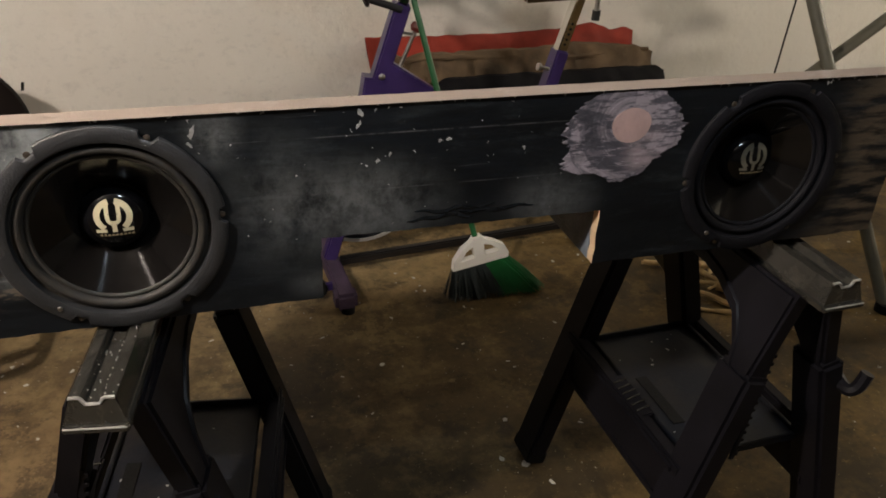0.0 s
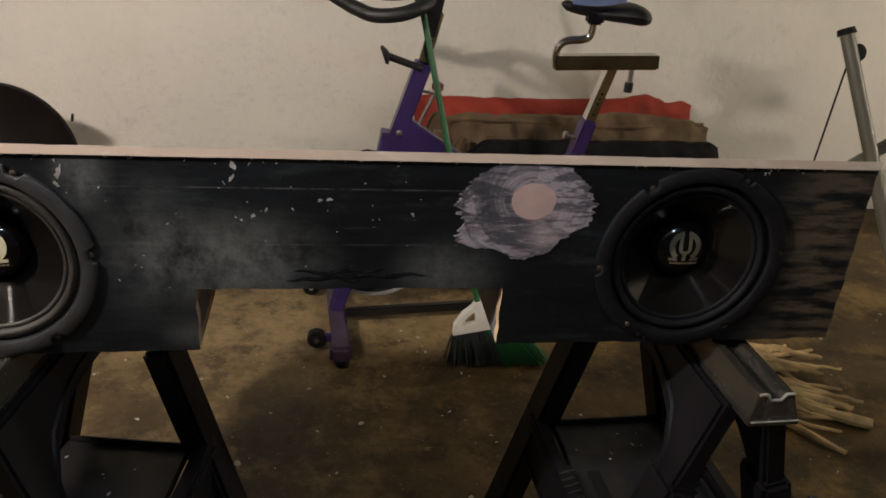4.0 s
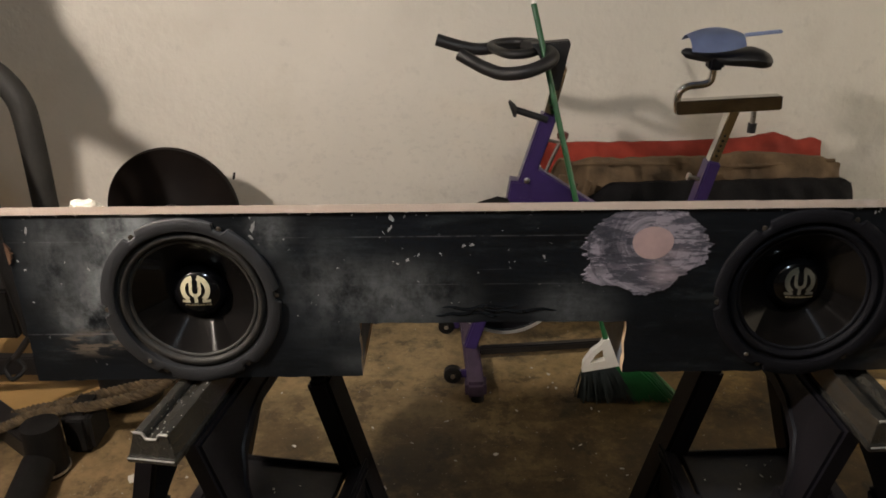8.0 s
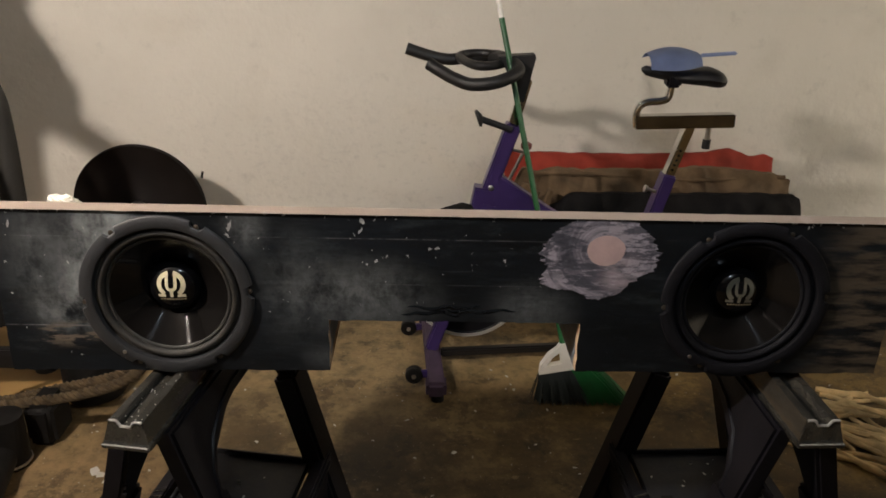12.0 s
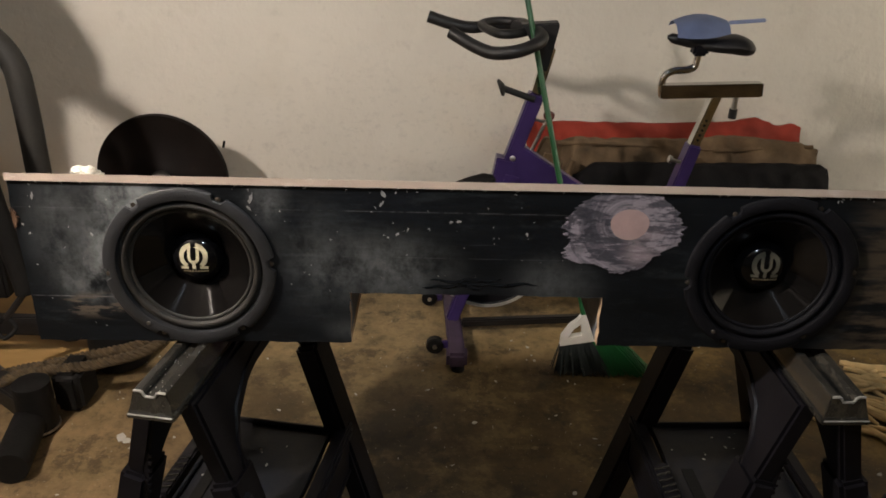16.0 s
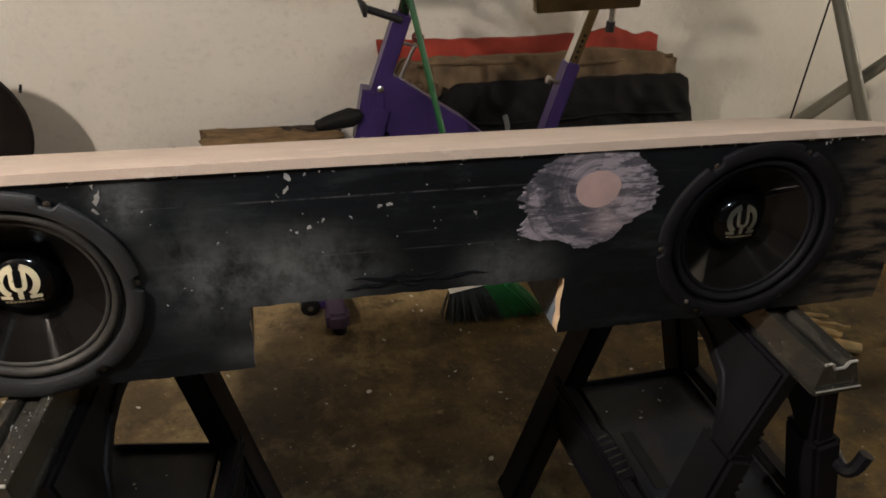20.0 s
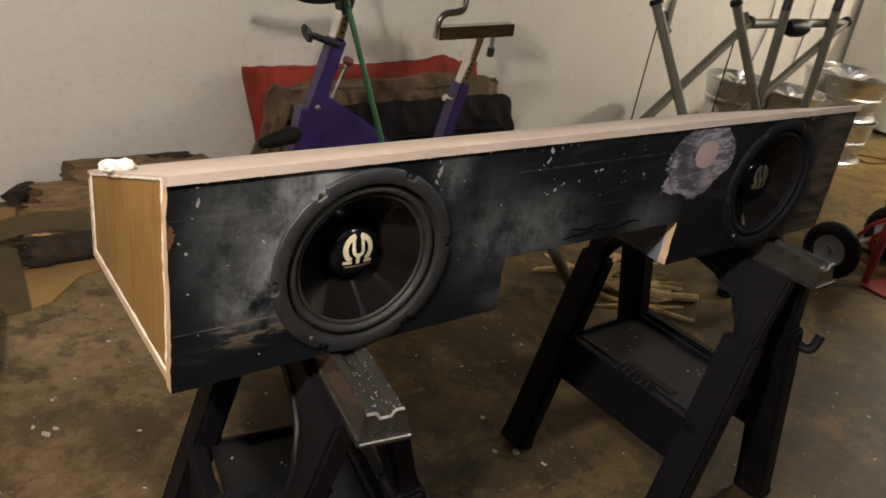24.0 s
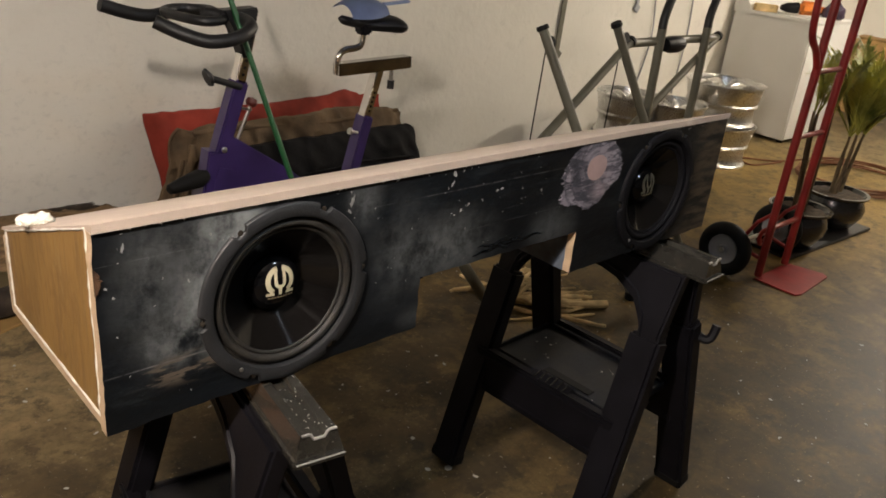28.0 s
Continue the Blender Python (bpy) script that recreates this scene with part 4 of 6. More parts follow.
# ---- the exercise bike ----
def exercise_bike():
    root = thing("exercise_bike", (1.2, 1.45, 0), "purple and chrome spin bike with black handlebars, dustpan on saddle", "exercise bike")
    Y = 1.44
    # head post with chrome insert
    part("head_post", beam((0.862, Y, 0.50), (0.985, Y, 0.885), 0.050, 0.056, (0, 1, 0), 0.006), M_PURPLE, root)
    stem = part("handlebar_stem", beam((0.975, Y, 0.855), (1.018, Y, 1.035), 0.034, 0.044, (0, 1, 0), 0.004), M_CHROME, root, "chrome stem with adjustment holes")
    hole = bmesh.new()
    for k in range(4):
        z = 0.905 + 0.022 * k
        lathe([(0, 0), (0.005, 0), (0.005, 0.001), (0, 0.001)], 10, pose(0.9765 + (z - 0.855) * 0.24, Y - 0.0222, z, 90, 0, 0), hole)
    part("hole", hole, M_RUBBER, stem)
    bracket = [(0.920, 1.105), (1.036, 1.114), (1.040, 1.102), (1.010, 0.960), (0.988, 0.960), (0.960, 1.045)]
    part("bracket", prism(bracket, 0.056, XZ @ pose(0, 0, -Y - 0.028), None, 0.004), M_GRIP, root, "black triangular stem bracket", True, 30)
    bar = part("handlebar", tube(spline([(0.905, Y + 0.06, 1.085), (0.968, Y - 0.02, 1.084), (0.975, Y - 0.095, 1.069), (0.908, Y - 0.135, 1.044), (0.83, Y - 0.12, 1.032), (0.775, Y - 0.09, 1.044), (0.735, Y - 0.06, 1.060), (0.695, Y - 0.04, 1.080)], 6), 0.0205, 12), M_GRIP, root, "black foam-gripped handlebar")
    part("handlebar", tube(spline([(0.905, Y + 0.06, 1.085), (0.945, Y + 0.10, 1.082), (0.925, Y + 0.17, 1.078), (0.85, Y + 0.18, 1.072), (0.77, Y + 0.17, 1.062), (0.70, Y + 0.17, 1.072), (0.620, Y + 0.17, 1.096)], 6), 0.0205, 12), M_GRIP, root)
    part("grip_ring", tube(spline([(0.80, Y + 0.12, 1.080), (0.85, Y - 0.03, 1.076), (0.93, Y - 0.01, 1.080), (0.93, Y + 0.13, 1.085), (0.86, Y + 0.17, 1.085)], 6, True), 0.015, 10, None, 1.0, True), M_GRIP, root)
    # adjuster knobs
    k = part("adjuster", tube([(0.975, Y - 0.03, 0.868), (0.872, Y - 0.03, 0.902)], 0.011), M_GRIP, root)
    part("knob", lathe([(0, -0.006), (0.026, -0.006), (0.030, 0.002), (0.016, 0.010), (0.010, 0.014), (0, 0.014)], 20, Matrix.Translation((0.863, Y - 0.03, 0.905)) @ Matrix.Rotation(radians(70), 4, "Y")), M_GRIP, k)
    ten = part("post_bolt", lathe([(0, 0), (0.010, 0), (0.010, 0.004), (0.005, 0.007), (0, 0.007)], 12, pose(0.915, Y - 0.0285, 0.665, 90, 0, 0)), M_STEEL, root)
    part("weld_plate", box((0.052, 0.004, 0.10), pose(0.905, Y - 0.0330, 0.555, 0, 14, 0), 0.0015), M_PURPLE, root)
    part("tension_rod", tube([(1.028, Y, 0.800), (0.93, Y, 0.57)], 0.006), M_STEEL, root)
    part("tension_knob", lathe([(0, 0), (0.014, 0), (0.020, 0.012), (0.016, 0.026), (0, 0.030)], 18, Matrix.Translation((1.026, Y, 0.795)) @ Matrix.Rotation(radians(20), 4, "Y")), M_REDKNOB, ten, "dark red tension knob")
    part("bracket_rod", tube([(0.955, Y, 0.80), (1.03, Y, 0.782)], 0.005), M_STEEL, root)
    # gusset, down tube, seat tube
    gus = [(0.885, 0.66), (0.940, 0.712), (1.177, 0.556), (1.33, 0.43), (1.30, 0.35), (0.86, 0.46)]
    part("down_tube", prism(gus, 0.05, XZ @ pose(0, 0, -Y - 0.025), None, 0.006), M_PURPLE, root, "", True, 30)
    part("head_gusset", prism([(0.835, 0.50), (0.862, 0.665), (0.93, 0.655), (0.925, 0.47)], 0.062, XZ @ pose(0, 0, -Y - 0.031), None, 0.005), M_PURPLE, root, "", True, 30)
    part("fork", beam((0.86, Y - 0.055, 0.52), (0.845, Y - 0.055, 0.27), 0.018, 0.06, (0, 1, 0), 0.005), M_PURPLE, root)
    part("fork", beam((0.86, Y + 0.055, 0.52), (0.845, Y + 0.055, 0.27), 0.018, 0.06, (0, 1, 0), 0.005), M_PURPLE, root)
    YS = 1.49
    part("seat_tube", beam((1.44, YS, 0.30), (1.545, YS, 0.705), 0.044, 0.062, (0, 1, 0), 0.005), M_PURPLE, root)
    post = part("seat_post", beam((1.53, YS, 0.66), (1.593, YS, 0.878), 0.032, 0.044, (0, 1, 0), 0.004), M_CHROME, root, "chrome seat post with holes")
    hole = bmesh.new()
    for i in range(5):
        z = 0.725 + 0.017 * i
        lathe([(0, 0), (0.0045, 0), (0.0045, 0.001), (0, 0.001)], 10, pose(1.5485 + (z - 0.725) * 0.288, YS - 0.0222, z, 90, 0, 0), hole)
    part("hole", hole, M_RUBBER, post)
    part("pin_knob", lathe([(0, 0), (0.006, 0), (0.006, 0.03), (0.013, 0.032), (0.013, 0.042), (0, 0.044)], 14, Matrix.Translation((1.50, YS - 0.02, 0.645)) @ Matrix.Rotation(radians(-75), 4, "Y")), M_STEEL, root)
    sl = part("seat_slider", beam((1.402, YS, 0.886), (1.738, YS, 0.900), 0.044, 0.046, (0, 0, 1), 0.003), M_SLIDER, root, "chrome horizontal seat slider")
    part("end_plug", beam((1.738, YS, 0.900), (1.741, YS, 0.9002), 0.040, 0.042, (0, 0, 1), 0.001), M_PLASTIC, sl)
    part("slider_bolt", tube([(1.662, YS, 0.882), (1.660, YS, 0.815)], [0.009, 0.009]), M_STEEL, root)
    part("bolt_handle", tube([(1.661, YS, 0.83), (1.660, YS, 0.798)], 0.014), M_GRIP, root)
    part("seat_crank", tube(spline([(1.412, YS, 0.868), (1.405, YS, 0.905), (1.412, YS, 0.938), (1.44, YS, 0.955), (1.485, YS, 0.960), (1.508, YS, 0.975), (1.514, YS, 1.03)], 6), 0.013, 12), M_CHROME, root, "bent chrome tube under the saddle")
    # saddle
    sad = bmesh.new()
    rows = []
    for i in range(21):
        t = i / 20
        x = 1.405 + 0.285 * t
        w = 0.020 + 0.078 * max(0.0, (t - 0.30) / 0.55) ** 1.3 if t < 0.85 else 0.098
        end = math.sqrt(max(0.02, 1 - max(0, (t - 0.74) / 0.27) ** 2)) * math.sqrt(max(0.05, 1 - max(0, (0.08 - t) / 0.085) ** 2))
        h = (0.017 + 0.022 * max(0.0, (t - 0.35) / 0.65)) * end
        rows.append([sad.verts.new((x, YS + w * end * math.cos(a), 1.064 - 0.030 * t * t - 0.016 * math.sin(math.pi * min(1, t * 1.3)) + h * math.sin(a))) for a in lin(0, 2 * math.pi, 14, endpoint=False)])
    for u, v in zip(rows, rows[1:]):
        for j in range(14):
            sad.faces.new((u[j], u[(j + 1) % 14], v[(j + 1) % 14], v[j]))
    sad.faces.new(rows[0]), sad.faces.new(rows[-1][::-1])
    seat = part("saddle", sad, M_GRIP, root, "black padded saddle")
    part("saddle_clamp", box((0.05, 0.05, 0.045), pose(1.515, YS, 1.030), 0.008), M_PLASTIC, seat)
    for s in (-1, 1):
        part("saddle_spring", tube([(1.64 + 0.004 * math.sin(k), YS + s * 0.055 + 0.013 * math.cos(k), 1.025 + k * 0.0016) for k in lin(0, 18, 60)], 0.004, 6), M_PLASTIC, seat)
    # flywheel, guard, crank
    at = Matrix.Translation((0.852, Y + 0.02, 0.280)) @ Matrix.Rotation(radians(90), 4, "X")
    fw = part("flywheel", lathe([(0, 0.012), (0.05, 0.018), (0.06, 0.008), (0.19, 0.008), (0.196, 0.014), (0.196, -0.014), (0.19, -0.008), (0.06, -0.008), (0.05, -0.018), (0, -0.012)], 64, at), M_PLASTIC, root, "dark flywheel")
    part("rim", lathe([(0.196, 0.018), (0.207, 0.018), (0.210, 0.012), (0.210, -0.012), (0.207, -0.018), (0.196, -0.018)], 64, at, None, True), M_BRIGHT, fw, "shiny steel flywheel rim")
    part("brake_pad", box((0.06, 0.05, 0.04), pose(0.92, Y, 0.52, 0, 20, 0), 0.008), M_RUBBER, root)
    part("chain_guard", prism([(1.03 + 0.11 * math.cos(a) - (0.16 if math.cos(a) < 0 else 0) * 1.0, 0.33 + (0.11 if math.cos(a) > 0 else 0.075) * math.sin(a)) for a in lin(0, 2 * math.pi, 40, endpoint=False)], 0.03, XZ @ pose(0, 0, -Y + 0.06), None, 0.006), M_PLASTIC, root, "", True, 30)
    part("crank_arm", beam((1.20, Y - 0.07, 0.33), (1.09, Y - 0.085, 0.43), 0.014, 0.03, (0, 1, 0), 0.004), M_CHROME, root)
    part("pedal", roughen(box((0.12, 0.085, 0.035), pose(1.09, Y - 0.14, 0.43, 0, -12, 5), 0.010), 0.002, 30), M_PLASTIC, root, "black pedal with strap")
    part("toe_strap", tube(spline([(1.05, Y - 0.19, 0.435), (1.05, Y - 0.17, 0.50), (1.06, Y - 0.11, 0.50), (1.06, Y - 0.095, 0.435)], 6), 0.008, 8, None, 0.4), M_GRIP, root)
    part("water_holder", roughen(lathe([(0.0, -0.085), (0.016, -0.075), (0.026, -0.03), (0.030, 0.03), (0.020, 0.06), (0.0, 0.07)], 18, Matrix.Translation((0.795, Y - 0.03, 0.575)) @ Matrix.Rotation(radians(78), 4, "Y")), 0.004, 22), M_RUBBER, root, "black rounded rubber pad beside the head post")
    # base
    part("base_beam", beam((0.76, 1.375, 0.045), (1.80, 1.49, 0.045), 0.03, 0.028, (0, 0, 1), 0.005), M_DARKBAR, root, "dark lower beam")
    part("front_riser", beam((0.80, 1.40, 0.27), (0.722, 1.36, 0.065), 0.045, 0.045, (0, 1, 0), 0.006), M_PURPLE, root)
    st = part("front_stabiliser", beam((0.742, 1.125, 0.045), (0.712, 1.72, 0.045), 0.055, 0.05, (0, 0, 1), 0.008), M_PURPLEDUST, root, "scuffed purple front foot bar")
    for y in (1.165, 1.66):
        part("end_cap", beam((0.742 - (y - 1.125) * 0.05, y - 0.055, 0.042), (0.741 - (y - 1.125) * 0.05, y + 0.02, 0.042), 0.070, 0.060, (0, 0, 1), 0.012), M_PURPLEDUST, st)
    for x, y in ((0.664, 1.215), (0.64, 1.56)):
        wl = part("roller", lathe([(0.006, 0.016), (0.026, 0.016), (0.030, 0.012), (0.030, -0.012), (0.026, -0.016), (0.006, -0.016)], 24, Matrix.Translation((x, y, 0.046)) @ Matrix.Rotation(radians(90), 4, "X"), None, True), M_RUBBER, root, "black transport roller")
        part("axle", lathe([(0, 0.019), (0.008, 0.019), (0.008, -0.019), (0, -0.019)], 12, Matrix.Translation((x, y, 0.046)) @ Matrix.Rotation(radians(90), 4, "X")), M_STEEL, wl)
        part("roller_bracket", beam((x, y, 0.046), (x + 0.05, y, 0.05), 0.012, 0.03, (0, 0, 1), 0.003), M_PURPLE, root)
    part("rubber_foot", lathe([(0, 0), (0.022, 0), (0.022, 0.020), (0, 0.022)], 18, pose(0.745, 1.13, 0)), M_RUBBER, root)
    part("rubber_foot", lathe([(0, 0), (0.022, 0), (0.022, 0.020), (0, 0.022)], 18, pose(0.715, 1.70, 0)), M_RUBBER, root)
    part("rear_stabiliser", beam((1.80, 1.36, 0.042), (1.80, 1.66, 0.042), 0.075, 0.055, (0, 0, 1), 0.008), M_PURPLE, root)
    for y in (1.38, 1.64):
        part("rubber_foot", lathe([(0, 0), (0.022, 0), (0.022, 0.018), (0, 0.018)], 18, pose(1.80, y, 0)), M_RUBBER, root)
    part("seat_stay", beam((1.45, YS, 0.33), (1.78, 1.50, 0.09), 0.04, 0.06, (0, 1, 0), 0.006), M_PURPLE, root)


M_SLIDER = mat("smoked_chrome", (0.40, 0.385, 0.37), 0.12, metal=1.0, var=0.25, scale=14, bump=0.04)
M_BRIGHT = mat("brushed_steel", (0.85, 0.84, 0.80), 0.38, metal=0.75, var=0.1, scale=20, bump=0.02)
M_REDKNOB = mat("dark_red_plastic", (0.10, 0.02, 0.015), 0.4)
M_DARKBAR = mat("dark_enamel", (0.009, 0.008, 0.008), 0.45, var=0.3)
M_PURPLEDUST = mat("dusty_purple", (0.055, 0.035, 0.065), 0.7, var=0.3, scale=20)
exercise_bike()


def dustpan():
    root = thing("dustpan", (1.53, 1.50, 1.09), "pale blue plastic dustpan lying upside down on the bike saddle", "dustpan")
    rows = []
    bm = bmesh.new()
    m = Matrix.Translation((1.525, 1.49, 1.098)) @ Matrix.Rotation(radians(8), 4, "X")
    for i in range(9):
        t = i / 8
        x = -0.105 + 0.17 * t
        w = 0.055 + 0.035 * math.sin(math.pi * min(1, t * 0.9 + 0.1))
        rows.append([bm.verts.new(m @ Vector((x, w * s, 0.030 * (1 - abs(s) ** 3) * math.sin(math.pi * (0.15 + 0.75 * t)) - 0.016 * abs(s) ** 3 + 0.012 * t))) for s in lin(-1, 1, 11)])
    for u, v in zip(rows, rows[1:]):
        for j in range(10):
            bm.faces.new((u[j], u[j + 1], v[j + 1], v[j]))
    bmesh.ops.solidify(bm, geom=list(bm.faces), thickness=0.003)
    part("pan", bm, M_BLUE, root)
    part("handle", beam(m @ Vector((0.07, 0, 0.016)), m @ Vector((0.185, -0.01, 0.030)), 0.026, 0.010, (0, 0, 1), 0.004), M_BLUE, root)


dustpan()


def broom():
    root = thing("broom", (1.20, 1.16, 0), "green-handled broom with white head leaning on the bike", "broom")
    tip, joint, neck = Vector((0.905, 1.466, 1.300)), Vector((0.924, 1.440, 1.222)), Vector((1.153, 1.128, 0.222))
    part("handle", tube([neck, joint], 0.0092, 12), M_GREEN, root, "green handle")
    part("handle_tip", tube([joint, tip], [0.0098, 0.0088], 12), M_WHITE, root, "white handle tip")
    # white fan-shaped head with two openings
    m = Matrix.Translation((1.164, 1.128, 0.188)) @ Matrix.Rotation(radians(-10.7), 4, "Y") @ Matrix.Diagonal((0.82, 0.9, 0.82, 1))
    outer = [(-0.115, -0.075), (-0.105, -0.035), (-0.065, 0.010), (-0.030, 0.030), (-0.014, 0.050), (0.014, 0.050), (0.030, 0.030), (0.065, 0.012), (0.105, -0.020), (0.118, -0.055), (0.112, -0.075)]
    holes = [[(-0.082, -0.042), (-0.050, -0.004), (-0.022, 0.012), (-0.022, -0.040)], [(0.022, -0.036), (0.022, 0.012), (0.050, 0.000), (0.085, -0.036)]]
    bm = bmesh.new()
    for y in (-0.014, 0.014):
        es = []
        for loop in [outer] + holes:
            vs = [bm.verts.new(m @ Vector((x, y, z))) for x, z in loop]
            es += [bm.edges.new((vs[i], vs[(i + 1) % len(vs)])) for i in range(len(vs))]
        bmesh.ops.triangle_fill(bm, use_beauty=True, use_dissolve=False, edges=es)
    bm.verts.ensure_lookup_table()
    start, half = 0, len(outer) + 8
    for loop in [outer] + holes:
        n = len(loop)
        for i in range(n):
            a, b = start + i, start + (i + 1) % n
            bm.faces.new((bm.verts[a], bm.verts[b], bm.verts[b + half], bm.verts[a + half]))
        start += n
    part("head", bm, M_WHITE, root, "white fan-shaped head", False)
    rng = random.Random(9)
    for name, x0, x1, m_b, lab in (("bristles", -0.112, 0.015, M_BRISTLE, "dark grey bristles"), ("bristles", 0.015, 0.112, M_GREENB, "green bristles")):
        bm = bmesh.new()
        for i in range(420):
            x, y = rng.uniform(x0, x1), rng.uniform(-0.012, 0.012)
            p = m @ Vector((x, y, -0.07))
            q = Vector((1.25 + (x - 0.01) * 1.45 + rng.gauss(0, 0.006), 1.13 + y * 2.2 + rng.gauss(0, 0.008), rng.uniform(0.002, 0.014)))
            mid_p = p.lerp(q, 0.5) + Vector((0, 0, 0.006))
            tube([p, mid_p, q], 0.0014, 3, bm, 1, False, False)
        part(name, bm, m_b, root, lab)


M_BRISTLE = mat("dark_bristle", (0.03, 0.04, 0.042), 0.6)
M_GREENB = mat("green_bristle", (0.012, 0.13, 0.035), 0.5)
broom()


M_GREYHUB0 = mat("grey_webbing", (0.10, 0.10, 0.10), 0.8)


def slab(name, x0, x1, foot_y, top_y, tops, thick, m, label, category, bulge=0.5, seed=0.0, ends=(0.0, 0.0), folds=0.0):
    """A limp padded sheet that leans on the wall: an uneven upper edge, creases, and folds that hang at its left end."""
    bm = bmesh.new()
    nx, nz = 96, 30
    def height(u):
        for (u0, h0), (u1, h1) in zip(tops, tops[1:]):
            if u <= u1:
                w = (u - u0) / (u1 - u0)
                return h0 + (h1 - h0) * w * w * (3 - 2 * w)
        return tops[-1][1]
    grids = []
    for side in (-1, 1):
        g = []
        for i in range(nx + 1):
            col = []
            for k in range(nz + 1):
                u, v = i / nx, k / nz
                edge = min(1, 7 * min(u, 1 - u)) ** 0.5 * min(1, 5 * (1 - v) + 0.02) ** 0.5
                wob = noise.noise(Vector((u * 5, v * 2, seed)))
                crease = 1 - abs(noise.noise(Vector((u * 11 + v * 3, v * 4 - u * 2, seed + 7)))) * 2.2
                pleat = math.sin(u * 95 + 2.2 * noise.noise(Vector((u * 6, v * 2.5, seed + 2)))) * folds * max(0.0, 1 - u * 4.5) * (1.1 - v * 0.6)
                x = x0 + (x1 - x0) * u + 0.012 * wob * (abs(u - 0.5) * 2) + (ends[0] * (1 - v) * (1 - u) ** 3) + ends[1] * (1 - v) * u ** 6
                z = height(u) * v + v * 0.004 * noise.noise(Vector((u * 22, 0, seed + 3)))
                y = foot_y + (top_y - foot_y) * v + side * thick / 2 * (0.15 + 0.85 * edge) - bulge * (0.020 * crease + 0.02 * wob) + pleat
                col.append(bm.verts.new((x, y, max(0.0, z))))
            g.append(col)
        grids.append(g)
        for i in range(nx):
            for k in range(nz):
                bm.faces.new((g[i][k], g[i + 1][k], g[i + 1][k + 1], g[i][k + 1]))
    a, b = grids
    for i in range(nx):
        bm.faces.new((a[i][nz], a[i + 1][nz], b[i + 1][nz], b[i][nz]))
        bm.faces.new((a[i][0], a[i + 1][0], b[i + 1][0], b[i][0]))
    for i in (0, nx):
        for k in range(nz):
            bm.faces.new((a[i][k], a[i][k + 1], b[i][k + 1], b[i][k]))
    return single(name, bm, m, ((x0 + x1) / 2, foot_y, 0), label, category)


slab("cushion", 1.05, 2.315, 2.31, 2.39, ((0, 0.532), (0.25, 0.528), (0.45, 0.528), (0.70, 0.540), (0.83, 0.562), (0.88, 0.548), (0.915, 0.528), (0.97, 0.536), (1, 0.525)), 0.070, M_RED, "long red fabric cushion leaning on the wall", "cushion", 0.5, 1.0, (0.09, 0.0), 0.012)
slab("canvas_tarp", 1.125, 2.335, 2.16, 2.245, ((0, 0.500), (0.06, 0.485), (0.12, 0.505), (0.22, 0.492), (0.45, 0.505), (0.7, 0.515), (0.9, 0.505), (1, 0.470)), 0.12, M_BROWN, "folded brown canvas tarp propped against the cushion", "tarp", 1.3, 5.0, (-0.19, 0.03), 0.034)
slab("black_bag", 1.24, 2.345, 2.03, 2.13, ((0, 0.36), (0.1, 0.42), (0.5, 0.425), (0.85, 0.432), (0.97, 0.43), (1, 0.415)), 0.10, M_DARK, "limp black canvas bag leaning on the folded tarp", "bag", 0.6, 9.0, (-0.15, 0.09), 0.010)
bag = bpy.data.objects["black_bag"]
part("handle", tube(spline([(1.50, 1.985, 0.335), (1.505, 1.955, 0.30), (1.51, 1.955, 0.20), (1.50, 1.96, 0.12)], 6), 0.012, 8, None, 0.35), M_GREYHUB0, bag, "grey webbing handle")
part("seam", tube([(x, 2.035 + 0.006 * math.sin(x * 20), 0.29 + 0.01 * math.sin(x * 7)) for x in lin(1.28, 2.30, 40)], 0.006, 6), M_DARK, bag)
tarp = bpy.data.objects["canvas_tarp"]
for k, (x, y, z, r) in enumerate(((1.13, 2.085, 0.47, 0.026), (1.18, 2.075, 0.44, 0.022), (1.235, 2.07, 0.45, 0.028), (1.10, 2.11, 0.40, 0.020))):
    pts = spline([(x, y, z), (x - 0.035, y - 0.015, z * 0.75), (x - 0.055, y - 0.02, z * 0.5), (x - 0.05, y - 0.012, z * 0.25), (x - 0.03, y, 0.03)], 5)
    part("fold", roughen(tube(pts, [r * (0.5 + 0.6 * math.sin(math.pi * (0.15 + 0.7 * t))) for t in lin(0, 1, len(pts))], 9, None, 0.6), 0.008, 14, k), M_BROWN, tarp)
part("hem", tube([(x, 2.19 + 0.006 * math.sin(x * 9), 0.478 + 0.010 * math.sin(x * 6)) for x in lin(1.18, 2.30, 40)], 0.010, 6), M_BROWN, tarp)


